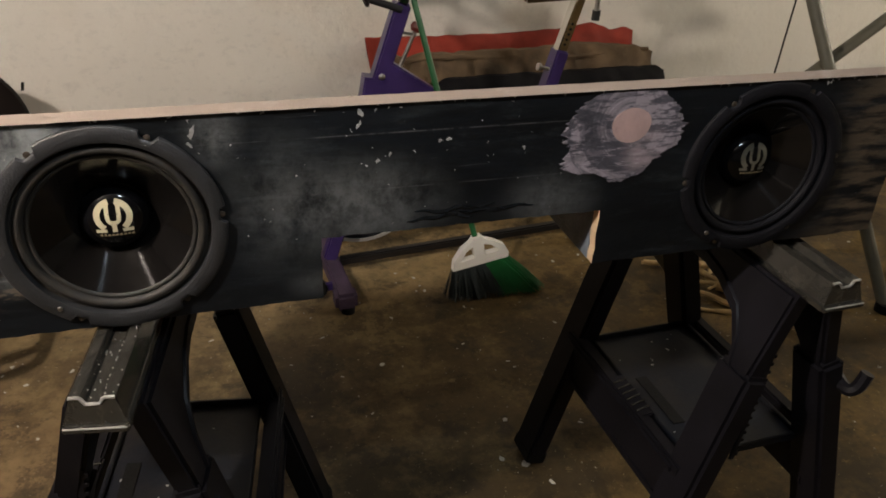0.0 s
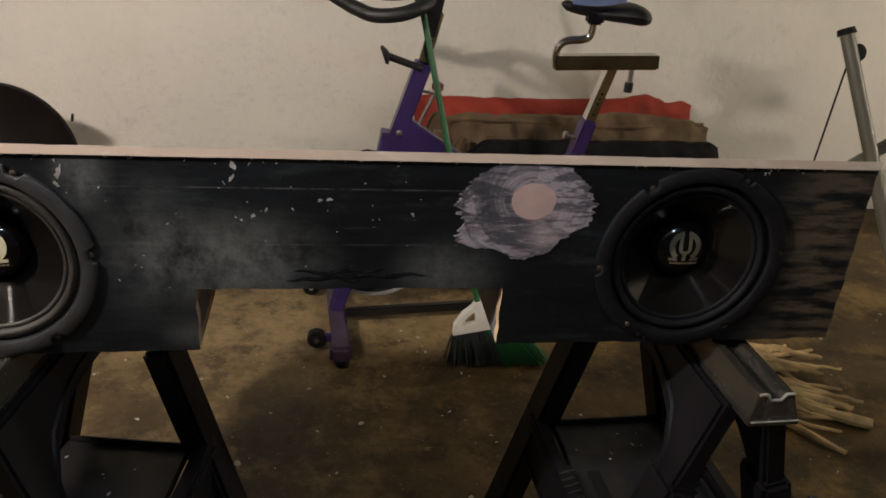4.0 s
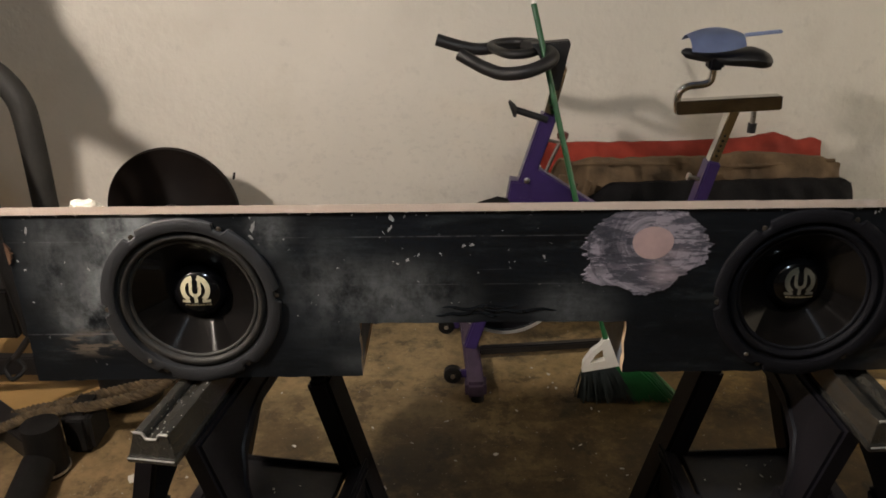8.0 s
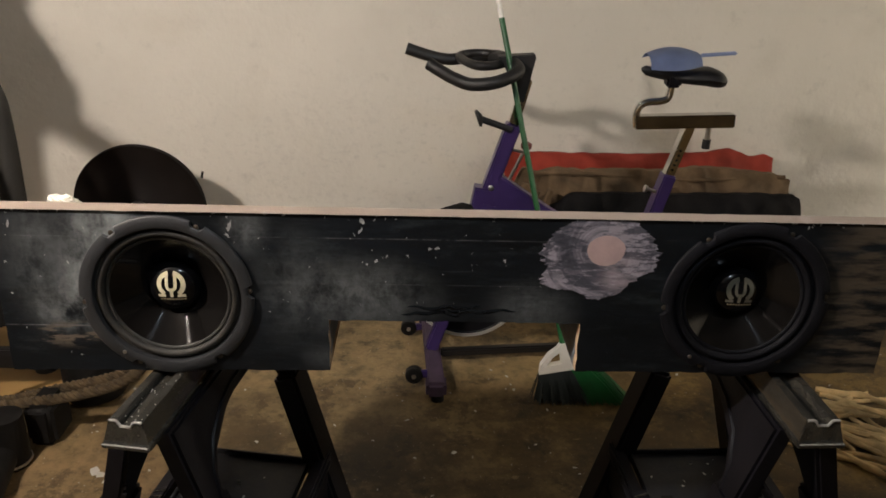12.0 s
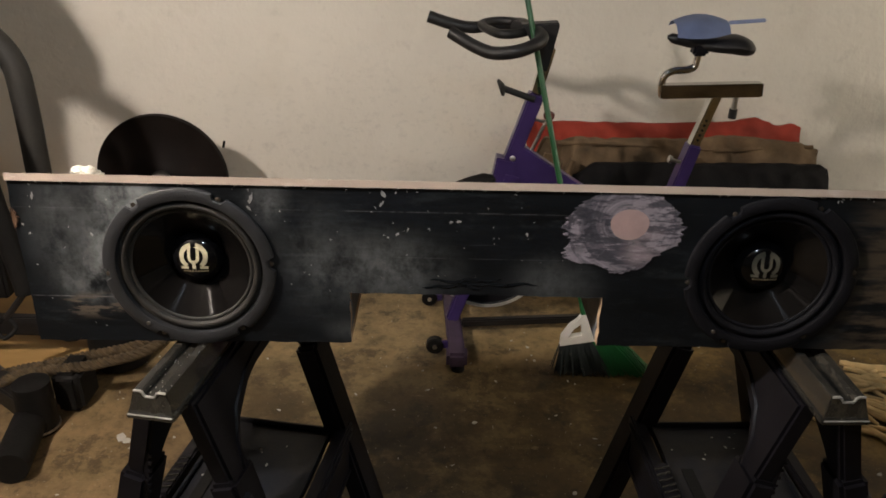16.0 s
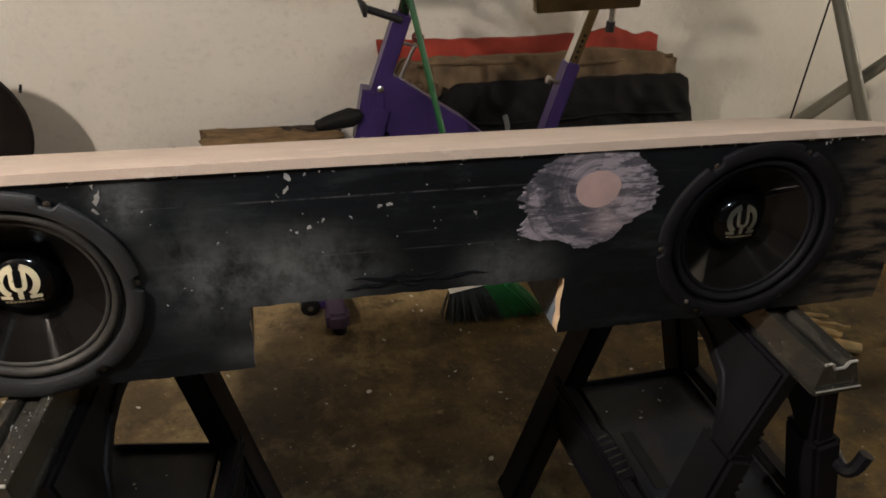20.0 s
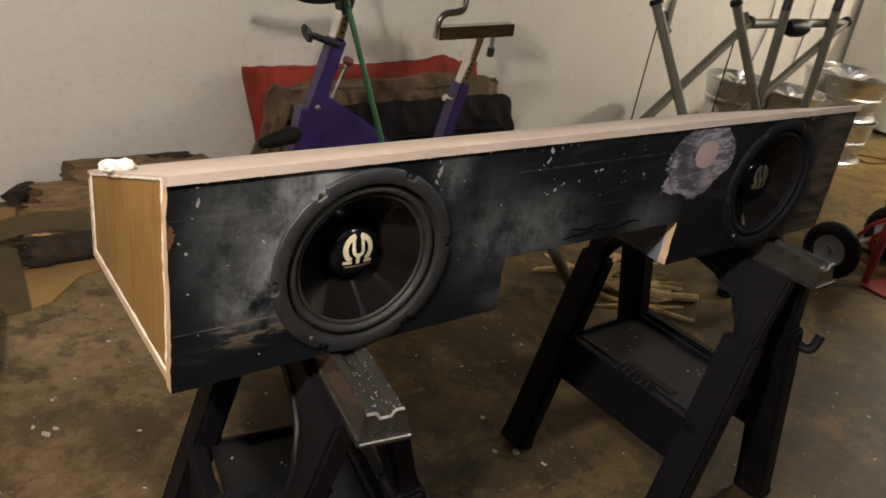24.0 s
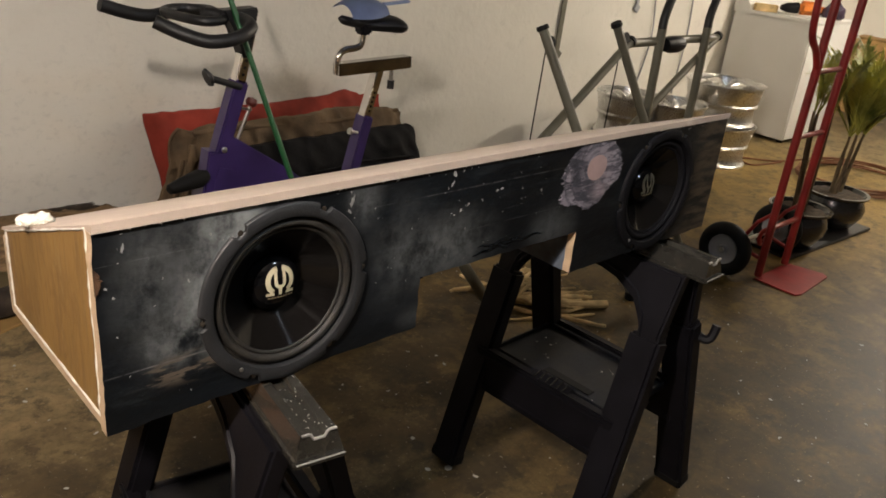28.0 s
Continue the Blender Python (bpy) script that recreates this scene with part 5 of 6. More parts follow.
# ---- clutter at the far wall and the home gym ----
def weight_disc():
    root = thing("weight_disc", (-0.475, 1.954, 0.10), "large black weight disc on a chrome bar end", "weight plate")
    at = Matrix.Translation((-0.475, 1.954, 0.372)) @ Matrix.Rotation(radians(90), 4, "X")
    part("disc", lathe([(0, 0.004), (0.05, 0.006), (0.06, 0.0), (0.253, 0.006), (0.266, 0.014), (0.269, 0.008), (0.269, -0.012), (0.26, -0.018), (0, -0.018)], 72, at), M_DISC, root)
    part("bar_end", lathe([(0, 0.060), (0.016, 0.060), (0.022, 0.054), (0.024, 0.050), (0.036, 0.048), (0.041, 0.040), (0.041, 0.024), (0.030, 0.016), (0.020, 0.014), (0.020, -0.20), (0, -0.20)], 32, at), M_STEEL, root, "round chrome bar end")
    part("nipple", tube([(-0.215, 1.955, 0.508), (-0.209, 1.955, 0.535)], 0.005, 8), M_RUBBER, root)
    part("stand", beam((-0.475, 2.12, 0.0), (-0.475, 2.12, 0.42), 0.06, 0.06, (0, 1, 0), 0.004), M_DARKBAR, root)
    part("stand_foot", beam((-0.475, 1.90, 0.02), (-0.475, 2.38, 0.02), 0.08, 0.04, (0, 0, 1), 0.004), M_DARKBAR, root)


weight_disc()


def home_gym():
    root = thing("home_gym", (-1.0, 1.1, 0), "dark steel home gym with padded curved arms", "gym machine")
    part("upright", beam((-1.12, 1.22, 0), (-1.12, 1.22, 1.85), 0.10, 0.09, (0, 1, 0), 0.006), M_DARKBAR, root)
    # out of view; sized so that its shadow covers the wall at left
    part("unseen_back_pad", box((0.42, 0.09, 0.90), pose(-1.11, 1.20, 1.26, 0, 4, 0), 0.03, 3), M_RUBBER, root)
    arm = spline([(-1.06, 1.20, 1.28), (-0.90, 1.20, 1.235), (-0.80, 1.20, 1.185), (-0.695, 1.20, 1.108), (-0.632, 1.20, 1.055), (-0.594, 1.20, 0.985), (-0.586, 1.20, 0.884), (-0.585, 1.20, 0.77), (-0.586, 1.20, 0.656), (-0.583, 1.20, 0.40), (-0.580, 1.20, 0.06)], 6)
    part("curved_arm", tube(arm, 0.037, 16), M_PADGREY, root, "dull dark grey curved arm")
    # unseen pad, outlined to give the bulge in that wall shadow
    pad = [(-0.96, 1.19), (-0.825, 1.218), (-0.790, 1.245), (-0.786, 1.295), (-0.832, 1.336), (-0.864, 1.408), (-0.88, 1.479), (-0.96, 1.50)]
    part("unseen_arm_pad", prism(pad, 0.10, XZ @ pose(0, 0, -1.25), None, 0.015), M_RUBBER, root, "rounded black arm pad, out of view, shading the wall", True, 30)
    part("weight_block", box((0.22, 0.20, 0.18), pose(-0.87, 1.28, 0.30), 0.010), M_RUBBER, root, "black weight block on the upright")
    part("lower_bar", beam((-1.12, 1.22, 0.10), (-0.53, 1.20, 0.10), 0.05, 0.06, (0, 0, 1), 0.004), M_DARKBAR, root)
    part("front_arm", tube(spline([(-0.72, 0.92, 1.25), (-0.655, 0.925, 1.05), (-0.611, 0.93, 0.848), (-0.585, 0.93, 0.64), (-0.556, 0.93, 0.425), (-0.552, 0.93, 0.375)], 6), 0.031, 14), M_RUBBER, root)
    part("link", tube([(-0.552, 0.93, 0.38), (-0.630, 0.93, 0.285)], 0.010, 8), M_DARKBAR, root)
    part("swivel", tube(spline([(-0.640, 0.93, 0.285), (-0.660, 0.92, 0.255), (-0.632, 0.90, 0.232), (-0.602, 0.92, 0.255), (-0.622, 0.93, 0.285)], 6), 0.007, 8), M_RUBBER, root)
    part("cable_bar", beam((-1.10, 1.02, 0.205), (-0.46, 1.06, 0.215), 0.022, 0.026, (0, 0, 1), 0.004), M_DARKBAR, root)
    post = part("foot_post", lathe([(0, 0.0), (0.052, 0.0), (0.055, 0.01), (0.052, 0.165), (0.040, 0.170), (0, 0.170)], 28, pose(-0.505, 0.77, 0.0)), M_RUBBER, root)
    part("collar", lathe([(0.0545, 0.012), (0.058, 0.012), (0.058, 0.018), (0.0545, 0.018)], 28, pose(-0.505, 0.77, 0), None, True), M_STEEL, post)
    part("base_bar", tube([(-0.515, 0.74, 0.05), (-0.47, 0.53, 0.05)], 0.048, 16), M_RUBBER, root)
    part("base_bar", beam((-1.12, 1.25, 0.04), (-0.52, 0.80, 0.04), 0.07, 0.07, (0, 0, 1), 0.006), M_DARKBAR, root)


M_PADGREY = mat("grey_rubber_sleeve", (0.013, 0.012, 0.010), 0.7, var=0.3, scale=12)
home_gym()


def foam_roller(x, y, r, h, lab):
    root = thing("foam_roller", (x, y, 0.008), lab, "foam roller", "foam rollers")
    m = pose(x, y, 0.008, 0, 0, 0)
    part("sleeve", lathe([(0, 0), (r - 0.004, 0), (r, 0.006), (r, h - 0.010), (r - 0.002, h - 0.005), (r - 0.006, h - 0.003)], 44, m), M_RUBBER, root)
    part("end", lathe([(r - 0.005, h - 0.004), (r - 0.008, h), (0.030, h + 0.001), (0.012, h - 0.001), (0, h - 0.002)], 44, m), M_SALMON, root, "salmon foam end")


M_SALMON = mat("salmon_foam", (0.36, 0.17, 0.10), 0.9, var=0.12, scale=20, bump=0.4)
foam_roller(-0.402, 1.148, 0.097, 0.152, "black foam roller with salmon-coloured end, standing beside the rope")
foam_roller(-0.470, 1.358, 0.100, 0.152, "black foam roller with salmon-coloured end, standing on cardboard")


def rope(name, path, r, label):
    """Three twisted strands along a path."""
    bm = bmesh.new()
    pts = spline(path, 26)
    run = 0.0
    rot = []
    for i, p in enumerate(pts):
        if i:
            run += (p - pts[i - 1]).length
        rot.append(run / 0.055 * 2 * math.pi)
    for s in range(3):
        strand = []
        for i, p in enumerate(pts):
            d = (pts[min(i + 1, len(pts) - 1)] - pts[max(i - 1, 0)]).normalized()
            u = d.cross(Vector((0, 0, 1))).normalized()
            a = rot[i] + s * 2 * math.pi / 3
            strand.append(p + r * 0.60 * (math.cos(a) * u + math.sin(a) * d.cross(u)))
        tube(strand, r * 0.48, 7, bm)
    return single(name, bm, M_ROPE, path[0], label, "rope", "battle ropes")


rope("rope", [(-1.35, 0.97, 0.03), (-0.82, 0.97, 0.045), (-0.43, 0.97, 0.130), (-0.22, 0.98, 0.185), (-0.155, 1.10, 0.200), (-0.115, 1.26, 0.195), (-0.095, 1.42, 0.180), (-0.13, 1.55, 0.150), (-0.22, 1.56, 0.12), (-0.24, 1.46, 0.11), (-0.215, 1.25, 0.14), (-0.185, 1.02, 0.185), (-0.215, 0.90, 0.195), (-0.375, 0.88, 0.156), (-0.59, 0.88, 0.118), (-0.77, 0.88, 0.056), (-1.3, 0.84, 0.03)], 0.0165, "thick dirty twisted rope doubled over the gym foot")
single("rope_rest", roughen(box((0.09, 0.14, 0.140), pose(-0.450, 0.91, 0.070), 0.02, 3), 0.004, 20), M_RUBBER, (-0.450, 0.91, 0), "low black rubber block under the rope", "block")

bm = prism([(-1.9, 1.02), (-0.95, 1.00), (-0.42, 1.08), (-0.22, 1.50), (-0.05, 1.57), (0.112, 1.604), (0.224, 1.742), (0.363, 1.798), (0.36, 2.38), (-1.9, 2.40)], 0.006, pose(0, 0, 0.001))
single("cardboard_sheet", bm, M_TAN, (-0.9, 1.7, 0.0), "flattened tan cardboard sheet on the concrete floor", "cardboard", smooth=False)


def split_log(place, length, radius, turn, tilt, seed, m, label):
    """A split, ragged piece of firewood."""
    bm = bmesh.new()
    rings = []
    n, k = 30, 54
    for i in range(k + 1):
        t = i / k
        ring = []
        for j in range(n):
            a = 2 * math.pi * j / n
            r = radius * (1 + 0.25 * noise.noise(Vector((math.cos(a) * 1.6, math.sin(a) * 1.6, seed))) + 0.10 * noise.noise(Vector((t * 9, math.cos(a) * 2, seed))) + 0.16 * abs(noise.noise(Vector((t * length * 9, math.cos(a) * 5, math.sin(a) * 5 + seed)))) - 0.09 * abs(noise.noise(Vector((t * length * 30, math.cos(a) * 11, math.sin(a) * 11 + seed)))))
            y, z = r * math.cos(a), r * math.sin(a) * (0.62 if math.sin(a) < 0 else 0.9)
            x = (t - 0.5) * length + 0.06 * noise.noise(Vector((math.cos(a) * 3, math.sin(a) * 3 + seed, 2))) * max(0.0, abs(2 * t - 1) - 0.8) * 5
            ring.append(bm.verts.new(Vector((x, y, z + radius * 0.6))))
        rings.append(ring)
    for u, v in zip(rings, rings[1:]):
        for j in range(n):
            bm.faces.new((u[j], u[(j + 1) % n], v[(j + 1) % n], v[j]))
    bm.faces.new(rings[0][::-1]), bm.faces.new(rings[-1])
    bmesh.ops.transform(bm, matrix=pose(*place, 0, tilt, turn), verts=bm.verts)
    return single("log", bm, m, place, label, "firewood", "firewood by the wall")


M_BARK = mat("dark_bark", (0.035, 0.024, 0.016), 0.9, var=0.6, scale=22, bump=0.9, grain=45)
split_log((0.60, 2.32, 0.008), 0.56, 0.110, 2, 3, 1.0, M_LOG, "split weathered log lying against the wall")
split_log((0.36, 1.885, 0.008), 0.56, 0.062, 3, 0, 4.0, M_BARK, "dark charred log on the cardboard")
split_log((0.40, 2.03, 0.008), 0.60, 0.085, -2, 3, 6.0, M_LOG, "ragged brown log between the others")
split_log((0.46, 2.17, 0.006), 0.58, 0.095, 4, 5, 13.0, M_LOG, "broad brown log with torn end")
split_log((0.15, 2.34, 0.05), 0.16, 0.035, 60, 8, 8.0, M_BARK, "short splintered piece of bark on the pile")
split_log((0.60, 2.38, 0.135), 0.42, 0.026, -3, -1, 11.0, M_BARK, "thin dark stick lying on the pile")
split_log((0.15, 1.95, 0.010), 0.10, 0.050, 70, 0, 17.0, M_STICK, "short pale-orange offcut beside the charred log")


def ribbon_strip(bm, pts, half):
    prev = None
    for p in pts:
        pair = [bm.verts.new(p - half), bm.verts.new(p + half)]
        if prev:
            bm.faces.new((prev[0], prev[1], pair[1], pair[0]))
        prev = pair
    bmesh.ops.solidify(bm, geom=list(bm.faces), thickness=0.004)
    return bm


def webbing():
    pts = spline([(-0.12, 1.93, 0.07), (0.0, 1.94, 0.112), (0.12, 1.945, 0.133), (0.22, 1.945, 0.128), (0.32, 1.945, 0.108), (0.43, 1.945, 0.090), (0.56, 1.95, 0.060)], 8)
    single("webbing_strap", ribbon_strip(bmesh.new(), pts, Vector((0, 0.010, 0.033))), M_BELT, (0.02, 1.95, 0), "wide olive webbing strap across the logs", "strap")
    pts = spline([(0.045, 2.06, 0.030), (0.038, 1.95, 0.026), (0.028, 1.80, 0.020), (0.010, 1.57, 0.012)], 8)
    single("webbing_strap", ribbon_strip(bmesh.new(), pts, Vector((0.041, 0.004, 0))), M_BELT, (0.02, 1.8, 0.007), "loose end of olive webbing lying on the cardboard", "strap")


webbing()


def stick_pile():
    rng = random.Random(21)
    for i in range(26):
        a = rng.uniform(-38, -12) if i % 3 else rng.uniform(-80, 30)
        x, y = rng.uniform(1.95, 2.22), rng.uniform(0.80, 1.14)
        length, r = rng.uniform(0.16, 0.44), rng.uniform(0.006, 0.014)
        z = r + (0.018 if i > 9 else 0)
        d = Vector((math.cos(radians(a)), math.sin(radians(a)), 0))
        pts = [Vector((x, y, z)) + d * length * (t - 0.5) + Vector((0, 0.012 * noise.noise(Vector((t * 3, i, 0))), 0.004 * noise.noise(Vector((t * 4, i, 5))))) for t in lin(0, 1, 16)]
        bm = tube(pts, [r * (0.35 + 0.65 * math.sin(math.pi * (0.12 + 0.80 * t))) for t in lin(0, 1, 16)], 8, None, 0.7)
        roughen(bm, 0.005, 34, i)
        roughen(bm, 0.002, 120, i)
        single("stick", bm, M_STICK, (x, y, 0), "pale splintered stick lying on the floor", "stick", "sticks on the floor")
    bm = tube(spline([(1.98, 0.98, 0.02), (2.10, 0.86, 0.02), (2.29, 0.745, 0.018)], 6), 0.017, 8)
    roughen(bm, 0.004, 30)
    single("stick", bm, M_STICK, (2.1, 0.86, 0), "longest pale splintered stick, pointing out of the pile", "stick", "sticks on the floor")


stick_pile()


# ---- the grey trainer ----
def trainer():
    root = thing("cross_trainer", (2.8, 1.15, 0), "grey tubular cross trainer with black curved handles and cables", "exercise machine")
    Y = 1.20
    def capped(name, p, q, r=0.024, lab=""):
        t = part(name, tube([p, q], r * 0.83, 14), M_GREY, root, lab)
        d = (Vector(q) - Vector(p)).normalized()
        part("end_cap", tube([Vector(q) - d * 0.004, Vector(q) + d * 0.014], [r * 1.12, r * 1.0], 14), M_RUBBER, t)
        return t
    capped("front_leg", (2.46, 0.745, 0.02), (2.172, 1.20, 1.062))
    part("rubber_foot", lathe([(0, 0), (0.03, 0), (0.03, 0.03), (0, 0.035)], 16, pose(2.463, 0.743, 0)), M_RUBBER, root)
    capped("front_leg", (3.16, 0.95, 0.02), (2.675, 1.215, 1.065))
    part("rubber_foot", lathe([(0, 0), (0.03, 0), (0.03, 0.03), (0, 0.035)], 16, pose(3.163, 0.948, 0)), M_RUBBER, root)
    capped("side_rail", (1.62, 1.06, 0.30), (2.80, 1.215, 0.992), 0.023)
    capped("side_rail", (2.55, 1.18, 0.38), (3.60, 1.24, 0.990), 0.023)
    part("rear_leg", tube([(1.64, 1.06, 0.32), (1.86, 1.02, 0.02)], 0.022, 12), M_GREY, root)
    part("rear_leg", tube([(2.58, 1.18, 0.40), (2.80, 1.22, 0.02)], 0.022, 12), M_GREY, root)
    part("cross_tube", tube([(2.78, 1.215, 0.985), (3.56, 1.24, 0.985)], 0.020, 12), M_GREY, root)
    part("monitor", roughen(lathe([(0, -0.075), (0.030, -0.070), (0.040, -0.03), (0.040, 0.03), (0.030, 0.070), (0, 0.075)], 22, Matrix.Translation((3.13, 1.20, 0.972)) @ Matrix.Rotation(radians(90), 4, "Y")), 0.002, 20), M_PLASTIC, root, "black moulded monitor pod")
    for x, x2 in ((3.03, 3.02), (3.40, 3.42)):
        h = part("swing_arm", tube([(x, Y, 0.30), (x2, Y, 0.70), (x2, Y + 0.005, 1.045)], 0.0215, 12), M_GREY, root)
        part("handle_grip", tube(spline([(x2, Y + 0.005, 1.03), (x2 + 0.01, Y + 0.01, 1.10), (x2 + 0.06, Y + 0.02, 1.19), (x2 + 0.16, Y + 0.04, 1.28), (x2 + 0.24, Y + 0.05, 1.30)], 6), 0.021, 12), M_GRIP, h, "black foam handle")
    for p in ((2.165, 1.19, 1.03), (2.69, 1.205, 1.03)):
        part("pulley", lathe([(0, -0.012), (0.026, -0.012), (0.020, 0), (0.026, 0.012), (0, 0.012)], 18, Matrix.Translation((p[0] + 0.045, p[1], p[2] - 0.02)) @ Matrix.Rotation(radians(75), 4, "X")), M_RUBBER, root, "black cable pulley")
        part("cable", tube([(p[0] + 0.03, p[1], p[2] - 0.04), (p[0] - 0.02, p[1] - 0.02, 0.45)], 0.003, 6), M_RUBBER, root, "thin dark cable")


trainer()


# ---- far right: rims, washer, hand truck, plants ----
M_ALLOY = mat("polished_alloy", (0.64, 0.635, 0.62), 0.28, metal=0.95, var=0.08, scale=6, bump=0.0, rvar=0.05)


def wheel_rim(place, r, h, label):
    x, y, z = place
    root = thing("wheel_rim", (x, y, z), label, "wheel rim", "chrome wheel rims")
    at = pose(x, y, z)
    prof = [(r * 0.86, 0.0), (r * 0.90, 0.0), (r * 0.91, 0.012), (r * 0.86, 0.022), (r * 0.83, 0.05), (r * 0.82, h * 0.36), (r * 0.83, h * 0.42), (r * 0.89, h * 0.47), (r * 0.90, h * 0.51), (r * 0.87, h * 0.55), (r * 0.90, h * 0.66), (r * 0.945, h * 0.86), (r * 0.95, h - 0.02), (r, h - 0.012), (r, h), (r * 0.965, h), (r * 0.935, h - 0.018), (r * 0.92, h * 0.80), (r * 0.86, h * 0.62), (r * 0.80, h * 0.45), (r * 0.80, 0.03)]
    part("barrel", lathe(prof, 56, at, None, True), M_ALLOY, root, "dull chrome barrel")
    part("hub", lathe([(0, h * 0.52), (r * 0.18, h * 0.52), (r * 0.24, h * 0.68), (r * 0.20, h * 0.76), (r * 0.08, h * 0.79), (0, h * 0.78)], 28, at), M_ALLOY, root)
    for i in range(5):
        a = 2 * math.pi * i / 5 + x
        e = Vector((math.cos(a), math.sin(a), 0))
        pts = [Vector((x, y, z + h * (0.72 + 0.15 * math.sin(math.pi * min(1.0, t * 0.9 + 0.1))))) + e * r * (0.15 + 0.74 * t) for t in lin(0, 1, 7)]
        part("spoke", tube(pts, [r * w for w in (0.13, 0.14, 0.16, 0.18, 0.19, 0.18, 0.15)], 14, None, 0.45), M_ALLOY, root)


for x, y, r, h in ((4.885, 1.80, 0.270, 0.278), (3.94, 1.93, 0.200, 0.258), (4.22, 1.76, 0.200, 0.238)):
    for z in (0.0, h + 0.003):
        wheel_rim((x, y, z), r, h, "large chrome wheel rim standing on the floor" if z == 0 else "large chrome wheel rim stacked on another")


def washer():
    root = thing("washing_machine", (6.26, 2.08, 0), "white enamel washing machine against the wall", "washing machine")
    part("cabinet", box((0.68, 0.66, 0.90), pose(6.26, 2.08, 0.475), 0.010), M_APPLIANCE, root)
    part("worktop", box((0.70, 0.68, 0.030), pose(6.26, 2.08, 0.940), 0.010), M_APPLIANCE, root)
    part("lid", box((0.46, 0.44, 0.012), pose(6.26, 2.00, 0.960), 0.004), M_APPLIANCE, root)
    part("control_panel", prism([(2.26, 0.955), (2.42, 0.955), (2.42, 1.10), (2.36, 1.10)], 0.69, YZ @ pose(0, 0, 5.915), None, 0.006), M_APPLIANCE, root, "", True, 30)
    for x in (5.97, 6.55):
        for y in (1.80, 2.36):
            part("foot", lathe([(0, 0), (0.025, 0), (0.025, 0.03), (0, 0.03)], 14, pose(x, y, 0)), M_RUBBER, root)


washer()


def drill():
    root = thing("cordless_drill", (6.12, 1.93, 0.967), "orange and black cordless drill lying on the washer", "drill")
    part("body", roughen(box((0.20, 0.10, 0.10), pose(6.16, 1.92, 1.018, 0, 0, -40), 0.03, 3), 0.004, 20), M_ORANGEP, root, "orange body")
    part("chuck", tube([(6.085, 1.985, 1.012), (6.02, 2.04, 1.008), (5.985, 2.07, 1.006)], [0.042, 0.036, 0.018], 14), M_PLASTIC, root)
    part("grip", beam((6.20, 1.88, 1.01), (6.30, 1.92, 0.995), 0.05, 0.045, (0, 0, 1), 0.012), M_PLASTIC, root)
    part("battery", box((0.11, 0.09, 0.06), pose(6.34, 1.94, 0.998, 0, 0, 30), 0.010), M_PLASTIC, root)


M_ORANGEP = mat("orange_plastic", (0.55, 0.16, 0.02), 0.45)
drill()
single("wood_block", box((0.17, 0.08, 0.055), pose(5.985, 2.19, 0.9845, 0, 0, -50), 0.004), M_STICK, (5.985, 2.19, 0.957), "short pale wood block on the washer", "wood block")


def purple_cloth():
    bm = bmesh.new()
    bmesh.ops.create_icosphere(bm, subdivisions=4, radius=1.0, matrix=pose(6.30, 1.79, 1.005) @ Matrix.Diagonal((0.10, 0.075, 0.085, 1)))
    for v in bm.verts:
        v.co += Vector(noise.noise_vector(v.co * 14)) * 0.035
        v.co.z = max(v.co.z, 0.958)
    single("cloth", bm, M_PURPLEDUST, (6.30, 1.79, 0.957), "crumpled dark purple cloth on the washer", "cloth")


purple_cloth()


